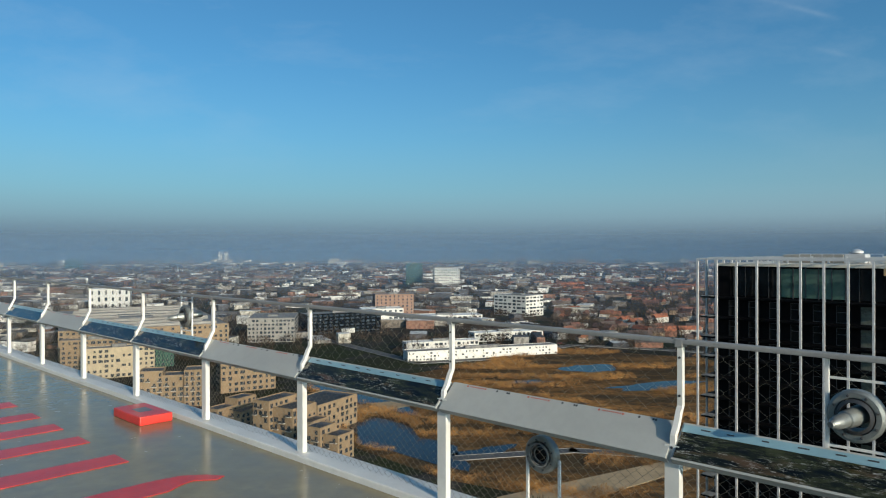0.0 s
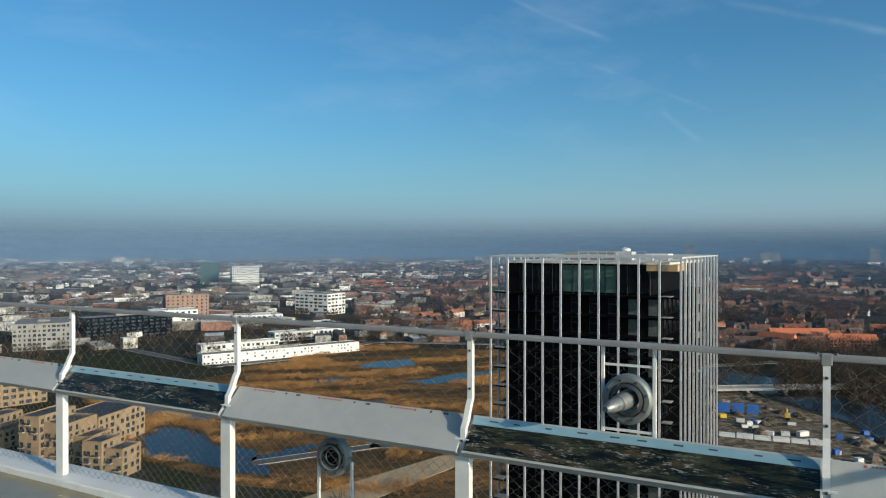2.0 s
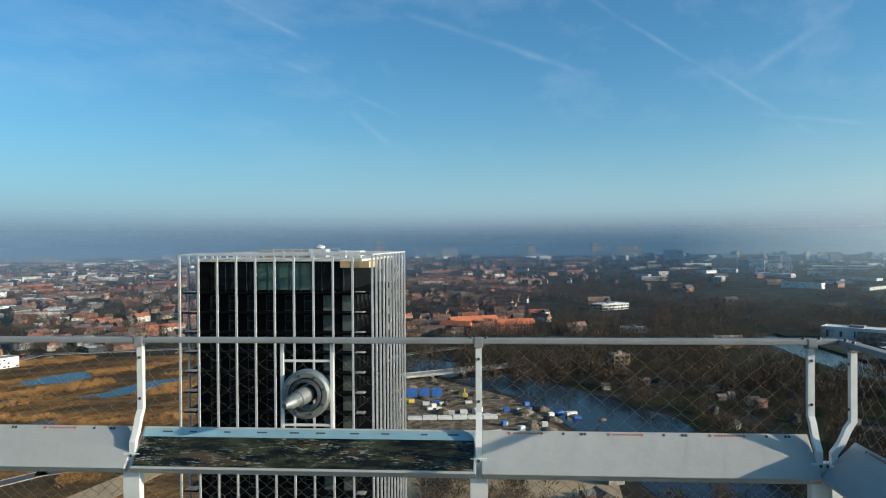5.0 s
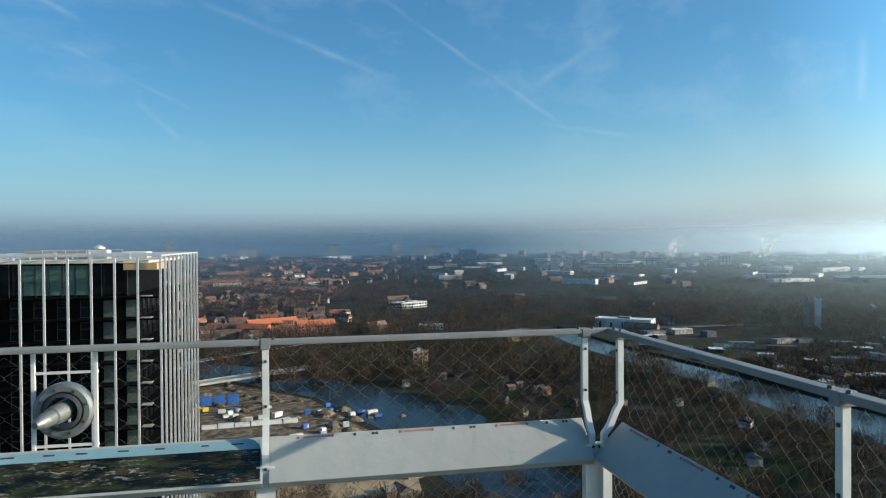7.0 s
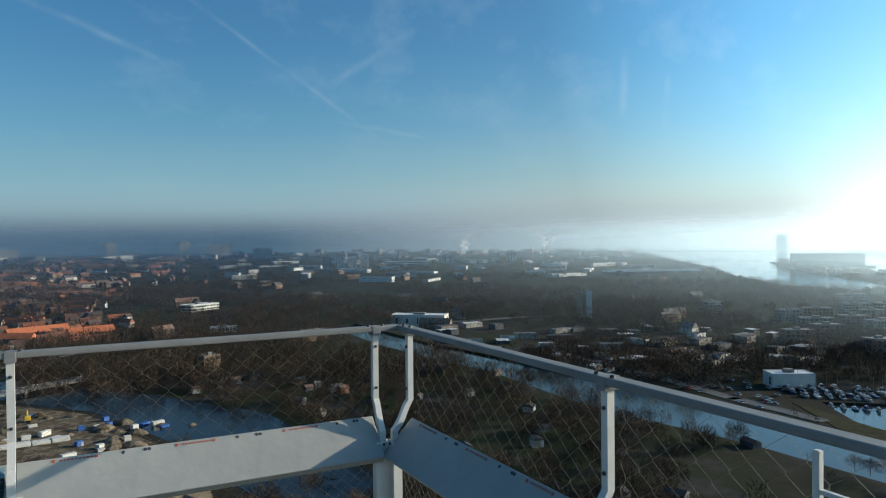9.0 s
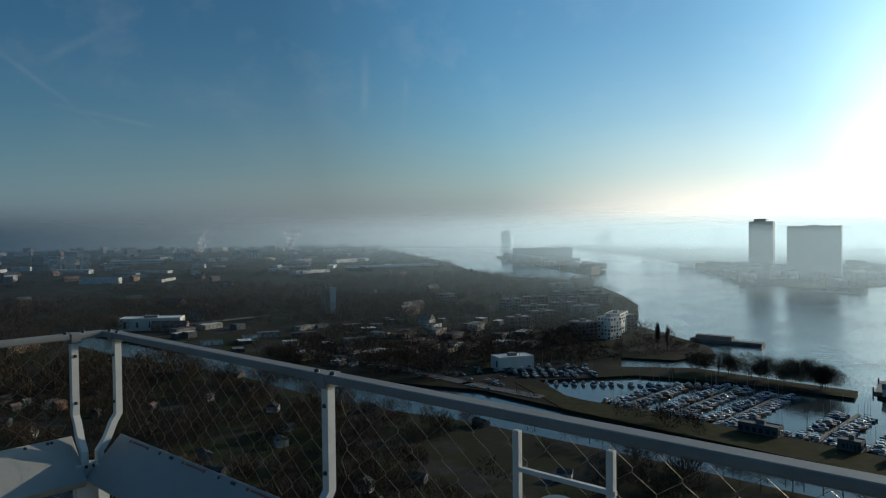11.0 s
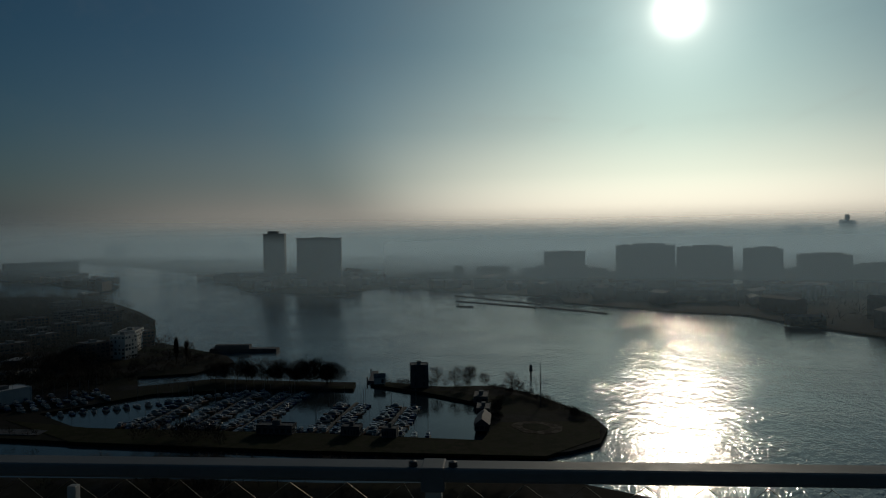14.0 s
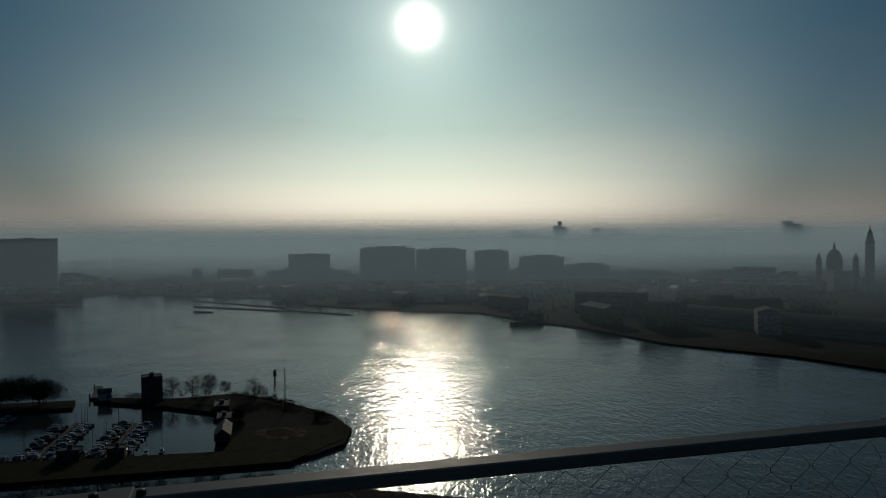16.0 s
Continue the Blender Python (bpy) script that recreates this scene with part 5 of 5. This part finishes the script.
cars = [car(m) for m in car_mats]
fresh = set(cars)
for i in range(110):
    k = rs.random()
    if i < 60:
        a, b = Vector((600, 110, 0)), Vector((420, -50, 0))
        p = a.lerp(b, k) + Vector((0.66, -0.75, 0)) * rs.choice((-7, 7, 13))
        ang = 0.73 + math.pi / 2 * rs.choice((0, 1))
    elif i < 90:
        p, ang = Vector((rs.uniform(-20, 130), 640 + rs.uniform(-5, 60), 0)), rs.choice((0.3, 1.87))
        if inside(p.x, p.y, FIELD):
            continue
    else:
        p, ang = Vector((rs.uniform(450, 500), rs.uniform(-65, -20), 0)), rs.uniform(0, 3)
    c = rs.choice(cars)
    m = Matrix.Translation((p.x, p.y, G + 0.3)) @ Matrix.Rotation(ang, 4, "Z")
    if c in fresh:
        fresh.discard(c)
        c.matrix_basis = m
    else:
        copy_thing(c, m)
for c in fresh:
    c.matrix_basis = Matrix.Translation((440 + 4 * len(c.name), -45, G + 0.3))

# ---- trees ----
def tree(label, height, spread, seed, twigs=1500, tall=False):
    r = random.Random(seed)
    t = thing("tree", label, "tree", Matrix.Translation((0, 0, G - 80)), "bare trees")
    bm = add_tube(bmesh.new(), [(0, 0, 0), (0.1, 0, height * 0.3), (0, 0.15, height * 0.6), (0.1, 0, height * 0.9)], [height * 0.022, height * 0.017, height * 0.01, height * 0.003], 6)
    tips = []
    for i in range(24):
        z = height * r.uniform(0.2, 0.75)
        a = r.uniform(0, 6.28)
        L = spread * r.uniform(0.5, 1.0) * (0.4 if tall else 1.0)
        rise = height * r.uniform(0.12, 0.25)
        e = Vector((math.cos(a) * L, math.sin(a) * L, z + rise))
        add_tube(bm, [(0, 0, z), (e.x * 0.5, e.y * 0.5, z + rise * 0.6), e], [height * 0.008, height * 0.005, height * 0.002], 4, False)
        tips.append((Vector((0, 0, z)), e))
    tips.append((Vector((0, 0, height * 0.6)), Vector((0, 0, height))))
    part("trunk", bm, bark, t)
    vs, fs = [], []
    for i in range(twigs):
        if r.random() < 0.45:
            a, b = r.choice(tips)
            p = a.lerp(b, r.uniform(0.3, 1.0)) + Vector((r.gauss(0, 1), r.gauss(0, 1), r.gauss(0, 1))) * height * 0.03
        else:
            u = Vector((r.gauss(0, 1), r.gauss(0, 1), r.gauss(0, 1))).normalized() * r.random() ** 0.4
            p = Vector((u.x * spread * (0.4 if tall else 0.95), u.y * spread * (0.4 if tall else 0.95), height * (0.6 + 0.38 * u.z)))
        d = (Vector((p.x, p.y, p.z - height * 0.35)).normalized() + Vector((r.gauss(0, 0.5), r.gauss(0, 0.5), r.gauss(0.3, 0.4)))).normalized()
        L = height * r.uniform(0.05, 0.15)
        s = d.orthogonal().normalized() * height * 0.0045
        k = len(vs)
        vs += [p - s, p + s, p + d * L]
        fs.append((k, k + 1, k + 2))
    me = bpy.data.meshes.new("crown")
    me.from_pydata(vs, [], fs)
    me.materials.append(twig)
    o = new("crown", me)
    o.parent = t
    return t


tree_kinds = [tree("bare winter tree with a round brown crown", 13, 5.5, 1), tree("bare spreading winter tree", 11, 6.5, 2), tree("tall slim bare poplar", 22, 4.0, 3, 1500, True), tree("bare winter tree with a ragged crown", 16, 6.0, 4)]
waiting = set(tree_kinds)


def plant(k, x, y, s=1.0):
    t = tree_kinds[k]
    m = Matrix.Translation((x, y, G + 0.1)) @ Matrix.Rotation(rs.uniform(0, 6.28), 4, "Z") @ Matrix.Scale(s, 4)
    if t in waiting:
        waiting.discard(t)
        t.matrix_basis = m
    else:
        o = copy_thing(t, m)
        o.scale = (s, s, s)


for x, y, k, s in ((552, -188, 2, 0.95), (544, -193, 2, 0.9), (350, -281, 0, 1.05), (342, -289, 0, 1.1), (336, -296, 3, 0.85), (330, -303, 0, 0.7), (306, -303, 3, 0.85), (300, -303, 0, 0.7), (290, -302, 0, 0.45)):
    plant(k, x, y, s)
for i in range(26):
    k = rs.random()
    plant(rs.choice((0, 1, 3)), 470 - 70 * k + rs.uniform(-4, 4), -180 - 62 * k + rs.uniform(-4, 4), rs.uniform(0.6, 1.0))
for i in range(30):
    k = i / 29
    plant(rs.choice((0, 1)), 318 - 128 * k, -66 - 128 * k, rs.uniform(0.6, 0.9))
for i in range(60):
    a = rs.uniform(-20, 420)
    plant(rs.choice((0, 1, 3)), rs.uniform(150, 270), a - 120, rs.uniform(0.6, 1.0))


def thicket(name, label, spots, mat, twigs, seed, fine=1.0, slim=0.06):
    """Many small crowns of loose twigs joined into one mass of wood."""
    r = np.random.default_rng(seed)
    n = len(spots)
    sp = np.array(spots)                                   # x, y, height, radius
    k = n * twigs
    own = np.repeat(np.arange(n), twigs)
    h, rad = sp[own, 2], sp[own, 3]
    d = r.normal(size=(k, 3))
    d /= np.linalg.norm(d, axis=1)[:, None]
    q = r.random(k) ** 0.28
    c = np.stack([sp[own, 0] + d[:, 0] * rad * q, sp[own, 1] + d[:, 1] * rad * q, G + h * 0.56 + d[:, 2] * h * 0.44 * q], 1)
    way = d * 0.6 + np.array([0, 0, 0.8]) + r.normal(size=(k, 3)) * 0.4
    way /= np.linalg.norm(way, axis=1)[:, None]
    side = np.cross(way, r.normal(size=(k, 3)))
    side /= np.linalg.norm(side, axis=1)[:, None]
    size = (rad * fine * r.uniform(0.35, 0.95, k))[:, None]
    v = np.stack([c - side * size * slim, c + side * size * slim, c + way * size], 1).reshape(-1, 3)
    me = bpy.data.meshes.new(name)
    me.vertices.add(3 * k)
    me.vertices.foreach_set("co", v.astype(np.float32).ravel())
    me.loops.add(3 * k)
    me.loops.foreach_set("vertex_index", np.arange(3 * k, dtype=np.int32))
    me.polygons.add(k)
    me.polygons.foreach_set("loop_start", np.arange(0, 3 * k, 3, dtype=np.int32))
    me.update(calc_edges=True)
    me.materials.append(mat)
    tagged(new(name, me), label, "woods", kind="stuff")


def scatter(n, az0, az1, d0, d1, h, rad, keep, power=1.0):
    out = []
    while len(out) < n:
        a, d = radians(rs.uniform(az0, az1)), d0 + (d1 - d0) * rs.random() ** power
        x, y = -math.sin(a) * d, math.cos(a) * d
        if keep(x, y):
            out.append((x, y, rs.uniform(*h), rs.uniform(*rad)))
    return out


BASIN = NORTH[19:33]
CANAL = CANAL_N
SITE = [(200, 410), (320, 410), (318, 300), (300, 215), (205, 190), (185, 300)]


def on_land(x, y):
    return inside(x, y, NORTH) and not inside(x, y, FIELD) and not inside(x, y, SITE)


def wood_zone(x, y):
    return on_land(x, y) and noise.noise(Vector((x * 0.004, y * 0.004, 1.0))) > -0.1


thicket("near_woods", "brown bare winter woods below the tower", scatter(1150, -38, -112, 130, 560, (6, 12), (2.6, 5.2), lambda x, y: on_land(x, y) and not (x > 360 and y < 0) and not inside(x, y, CANAL) and noise.noise(Vector((x * 0.012, y * 0.012, 4.0))) > -0.22), twig, 420, 1, 0.55, 0.05)
thicket("mid_woods", "brown bare winter woods beyond the canal", scatter(3000, -36, -104, 450, 1500, (8, 17), (4, 8), wood_zone), twig, 230, 2, 0.5)
thicket("far_woods", "dark hazy woods in the distance", scatter(4600, 40, -100, 900, 4300, (6, 10), (7, 14), wood_zone, 0.8), twig, 70, 3, 0.6)
thicket("street_trees", "bare street trees between buildings", scatter(1100, 40, -40, 420, 1500, (6, 11), (3, 6), lambda x, y: on_land(x, y) and noise.noise(Vector((x * 0.008, y * 0.008, 7.0))) > 0.0), twig, 160, 4, 0.7)
thicket("shore_woods", "dark bare trees round the shore apartments", scatter(620, -78, -112, 560, 1450, (7, 12), (4, 7), lambda x, y: inside(x, y, NORTH) and y < 110 and not (x < 640 and y < -60)), twig, 150, 12, 0.6)
thicket("quarter_trees", "bare trees between the terraces", scatter(1500, -9, -60, 650, 2100, (7, 12), (4, 8), on_land), twig, 90, 13, 0.75)
thicket("shrubs", "dark evergreen shrubs", scatter(500, 40, -110, 200, 900, (2, 5), (2, 4), on_land), evergreen, 40, 5)
thicket("far_shore_woods", "dark trees along the far shore", scatter(900, -112, -178, 800, 2600, (8, 14), (8, 16), lambda x, y: inside(x, y, SOUTH)), twig, 26, 6)

belt = []
for i in range(64):
    k = rs.random()
    belt.append((468 - 66 * k + rs.uniform(-3, 3), -186 - 56 * k + rs.uniform(-3, 3), rs.uniform(10, 17), rs.uniform(3.5, 6)))
thicket("pier_trees", "dense bare trees on the harbour pier", belt, twig, 700, 9, 0.5, 0.03)
spots = []
while len(spots) < 170:
    x, y = rs.uniform(495, 640), rs.uniform(-222, -40)
    if inside(x, y, NORTH) and not (590 < x < 640 and -175 < y < -135):
        spots.append((x, y, rs.uniform(3, 11), rs.uniform(2.5, 5)))
thicket("harbour_trees", "dark bare trees and hedges beside the harbour", spots, twig, 200, 16, 0.55)
edge = []
for i in range(110):
    k = rs.random()
    a, b = rs.choice((((330, -308), (275, -302)), ((275, -302), (222, -282)), ((385, -262), (335, -300)), ((300, -285), (262, -252))))
    edge.append((a[0] + (b[0] - a[0]) * k + rs.uniform(-3, 3), a[1] + (b[1] - a[1]) * k + rs.uniform(-1, 4), rs.uniform(1.5, 4.5), rs.uniform(1.5, 3)))
thicket("point_shrubs", "low dark shrubs along the point", edge, twig, 160, 10, 0.6)

thicket("works_trees", "bare trees between the sheds and offices", scatter(2600, 40, -12, 640, 2600, (6, 12), (4, 9), on_land, 0.9), twig, 70, 14, 0.75)
thicket("far_woods", "dark hazy tree belts in the distance", scatter(2600, 40, -60, 2300, 4700, (8, 13), (10, 22), on_land), twig, 50, 15, 0.8)

# reeds in the field
spots = []
while len(spots) < 4200:
    x, y = rs.uniform(-92, 232), rs.uniform(240, 664)
    if inside(x, y, FIELD) and not any(inside(x, y, p) for p in PONDS) and noise.noise(Vector((x * 0.014, y * 0.04, 2.0))) > 0.1:
        spots.append((x, y, rs.uniform(1.2, 3.6), rs.uniform(1.0, 3.2)))
thicket("reeds", "dry orange reeds and grasses", spots, reed, 90, 8, 0.4, 0.1)

# ---- far housing ----
def terraces(name, label, n, az0, az1, d0, d1, keep, seed, wall_mat, roof_mat, long=(20, 60), deep=(8, 11), high=(6, 9), pitch=0.5, power=0.8):
    r = random.Random(seed)
    wv, wf, rv, rf = [], [], [], []
    made = 0
    while made < n:
        a, d = radians(r.uniform(az0, az1)), d0 + (d1 - d0) * r.random() ** power
        x, y = -math.sin(a) * d, math.cos(a) * d
        if not keep(x, y):
            continue
        made += 1
        turn = 0.6 * math.floor(noise.noise(Vector((x * 0.002, y * 0.002, 3))) * 6) + r.choice((0, 0, 0, math.pi / 2))
        L, D, H = r.uniform(*long) / 2, r.uniform(*deep) / 2, r.uniform(*high)
        ca, sa_ = math.cos(turn), math.sin(turn)

        def place(px, py, pz):
            return (x + px * ca - py * sa_, y + px * sa_ + py * ca, G + pz)
        k = len(wv)
        wv += [place(*p) for p in ((-L, -D, 0), (L, -D, 0), (L, D, 0), (-L, D, 0), (-L, -D, H), (L, -D, H), (L, D, H), (-L, D, H))]
        wf += [(k, k + 1, k + 5, k + 4), (k + 1, k + 2, k + 6, k + 5), (k + 2, k + 3, k + 7, k + 6), (k + 3, k, k + 4, k + 7)]
        k = len(rv)
        R = H + D * pitch * 2
        o = 0.3
        if pitch > 0:
            rv += [place(*p) for p in ((-L - o, -D - o, H), (L + o, -D - o, H), (L + o, D + o, H), (-L - o, D + o, H), (-L - o, 0, R), (L + o, 0, R))]
            rf += [(k, k + 1, k + 5, k + 4), (k + 2, k + 3, k + 4, k + 5), (k + 1, k + 2, k + 5), (k + 3, k, k + 4)]
        else:
            rv += [place(*p) for p in ((-L, -D, H), (L, -D, H), (L, D, H), (-L, D, H))]
            rf += [(k, k + 1, k + 2, k + 3)]
    t = thing(name, label, "houses", kind="stuff")
    for nm, v, f, m in (("walls", wv, wf, wall_mat), ("roofs", rv, rf, roof_mat)):
        me = bpy.data.meshes.new(nm)
        me.from_pydata(v, [], f)
        me.materials.append(m)
        new(nm, me).parent = t


walls_brick = island_material("walls_brick", [(0.26, 0.15, 0.1), (0.32, 0.23, 0.155), (0.22, 0.11, 0.075), (0.5, 0.47, 0.42), (0.15, 0.12, 0.1)], 0.85)
walls_pale = island_material("walls_pale", [(0.74, 0.72, 0.67), (0.3, 0.28, 0.25), (0.2, 0.17, 0.14), (0.1, 0.1, 0.11), (0.52, 0.49, 0.42), (0.24, 0.13, 0.09), (0.08, 0.085, 0.095)], 0.8)
roofs_red = island_material("roofs_red", [(0.19, 0.08, 0.05), (0.15, 0.07, 0.05), (0.12, 0.068, 0.054), (0.06, 0.05, 0.05), (0.27, 0.095, 0.05), (0.1, 0.07, 0.06), (0.085, 0.062, 0.055)], 0.8)
roofs_flat = island_material("roofs_flat", [(0.09, 0.09, 0.098), (0.17, 0.165, 0.16), (0.66, 0.65, 0.63), (0.055, 0.056, 0.062), (0.6, 0.59, 0.56), (0.07, 0.075, 0.088)], 0.8)
walls_white = island_material("walls_white", [(0.7, 0.69, 0.66), (0.55, 0.54, 0.52), (0.3, 0.29, 0.27)], 0.8)
roofs_dark = island_material("roofs_dark", [(0.12, 0.1, 0.09), (0.2, 0.12, 0.09), (0.08, 0.08, 0.085), (0.16, 0.15, 0.14)], 0.8)
terraces("brick_terraces", "brick terraces with orange tiled roofs", 1100, -9, -48, 700, 1900, lambda x, y: on_land(x, y) and noise.noise(Vector((x * 0.006, y * 0.006, 9.0))) > -0.2, 21, walls_brick, roofs_red, (7, 28), (6, 8), (4, 7), 0.55)
terraces("brick_terraces", "brick terraces with dark and orange roofs", 420, -8, -52, 1500, 4400, on_land, 22, walls_brick, roofs_red, (14, 60), (7, 11), (5, 9))
terraces("dark_terraces", "grey-roofed streets far off", 420, 38, -10, 1400, 4400, on_land, 34, walls_pale, roofs_dark, (14, 60), (7, 12), (5, 10))
terraces("industrial_sheds", "flat-roofed sheds and offices of an industrial quarter", 900, 38, -14, 700, 2400, on_land, 23, walls_pale, roofs_flat, (9, 48), (7, 20), (3, 10), 0)
terraces("industrial_sheds", "flat-roofed sheds and flats far off", 1900, 38, -30, 1900, 4400, on_land, 24, walls_pale, roofs_flat, (10, 52), (8, 18), (4, 13), 0)
terraces("garden_houses", "low houses among the woods", 46, -50, -100, 600, 2600, on_land, 25, walls_brick, roofs_dark, (12, 40), (8, 11), (5, 8))
terraces("white_halls", "long white halls in the eastern quarter", 64, -55, -88, 1500, 3600, on_land, 31, walls_white, roofs_flat, (30, 110), (10, 24), (5, 12), 0)
terraces("harbour_sheds", "sheds and yards beside the harbour road", 60, -70, -100, 480, 760, lambda x, y: on_land(x, y) and x > 460, 26, walls_pale, roofs_flat, (8, 24), (6, 12), (3, 6), 0)
terraces("garden_sheds", "small allotment sheds near the tower", 50, -50, -104, 180, 520, lambda x, y: on_land(x, y) and not (x > 380 and y < 20) and not inside(x, y, CANAL), 27, walls_pale, roofs_dark, (4, 9), (3, 6), (2.2, 3.5), 0.3)
terraces("old_town", "dark city roofs on the far shore", 900, -108, -180, 760, 4300, lambda x, y: inside(x, y, SOUTH), 28, walls_brick, roofs_dark, (20, 90), (12, 26), (9, 24), 0.15)
terraces("skyline_blocks", "hazy city blocks along the horizon", 420, 40, -100, 3600, 4780, on_land, 33, walls_pale, roofs_flat, (25, 80), (12, 24), (9, 30), 0)
terraces("island_houses", "dark warehouses on the island", 40, -95, -108, 1500, 2600, lambda x, y: inside(x, y, ISLAND), 29, walls_brick, roofs_dark, (20, 60), (12, 20), (9, 18), 0)

# ---- far works: saw-tooth hall and steam ----
saw = thing("sawtooth_hall", "long low works hall with white saw-tooth roof lights", "factory", Matrix.Translation((1850, 60, G)) @ Matrix.Rotation(math.atan2(-198, 94), 4, "Z"))
part("wall", box(-125, -20, 0, 125, 20, 7), roof_dark, saw)
for k in range(24):
    bm = bmesh.new()
    x0 = -123 + k * 10.3
    v = [bm.verts.new(p) for p in ((x0, -20, 7), (x0 + 8, -20, 7), (x0, -20, 12), (x0, 20, 7), (x0 + 8, 20, 7), (x0, 20, 12))]
    for q in ((0, 1, 2), (3, 5, 4), (0, 2, 5, 3), (1, 4, 5, 2), (0, 3, 4, 1)):
        bm.faces.new([v[i] for i in q])
    part("roof_light", bm, roof_white, saw)
steam_mat = bpy.data.materials.new("steam")
steam_mat.use_nodes = True
sn = Nodes(steam_mat.node_tree)
sp = sn.add("ShaderNodeTexCoord").outputs["Object"]
sz = sn.add("ShaderNodeSeparateXYZ", {0: sp}).outputs[2]
fade = sn.math("MULTIPLY", sn.add("ShaderNodeMapRange", {0: sz, 1: 40.0, 2: 122.0, 3: 1.0, 4: 0.0}, clamp=True).outputs[0], sn.ramp(sn.noise(sp, 0.035, 4.0, 0.6), [(0.38, 0.0), (0.62, 1.0)]))
puff = sn.add("ShaderNodeAddShader", {0: sn.add("ShaderNodeBsdfDiffuse", {"Color": (0.6, 0.6, 0.6)}), 1: sn.add("ShaderNodeBsdfTranslucent", {"Color": (0.38, 0.38, 0.38)})})
sn.add("ShaderNodeOutputMaterial", {"Surface": sn.add("ShaderNodeMixShader", {0: fade, 1: sn.add("ShaderNodeBsdfTransparent"), 2: puff})})
for x, y, lean in ((2760, 820, 60), (2870, 505, 24)):
    st_ = thing("steam_plume", "pale steam rising from a far works chimney", "steam", Matrix.Translation((x, y, G)), kind="stuff")
    bm = bmesh.new()
    rings = []
    for i in range(17):
        k = i / 16
        rings.append([bm.verts.new((lean * 0.4 * k * k + (8 + 30 * k) * q * math.cos(a), -lean * k * k + (8 + 30 * k) * q * math.sin(a), 30 + 92 * k))
                      for a, q in ((2 * math.pi * j / 18, 1 + 0.7 * noise.noise(Vector((math.cos(2 * math.pi * j / 18), math.sin(2 * math.pi * j / 18), k * 5 + x)))) for j in range(18))])
    for r0, r1 in zip(rings, rings[1:]):
        for j in range(18):
            bm.faces.new((r0[j], r0[(j + 1) % 18], r1[(j + 1) % 18], r1[j]))
    part("plume", bm, steam_mat, st_, smooth=True)
    part("chimney", add_tube(bmesh.new(), [(0, 0, 0), (0, 0, 34)], [3.0, 2.2], 12), concrete, st_)
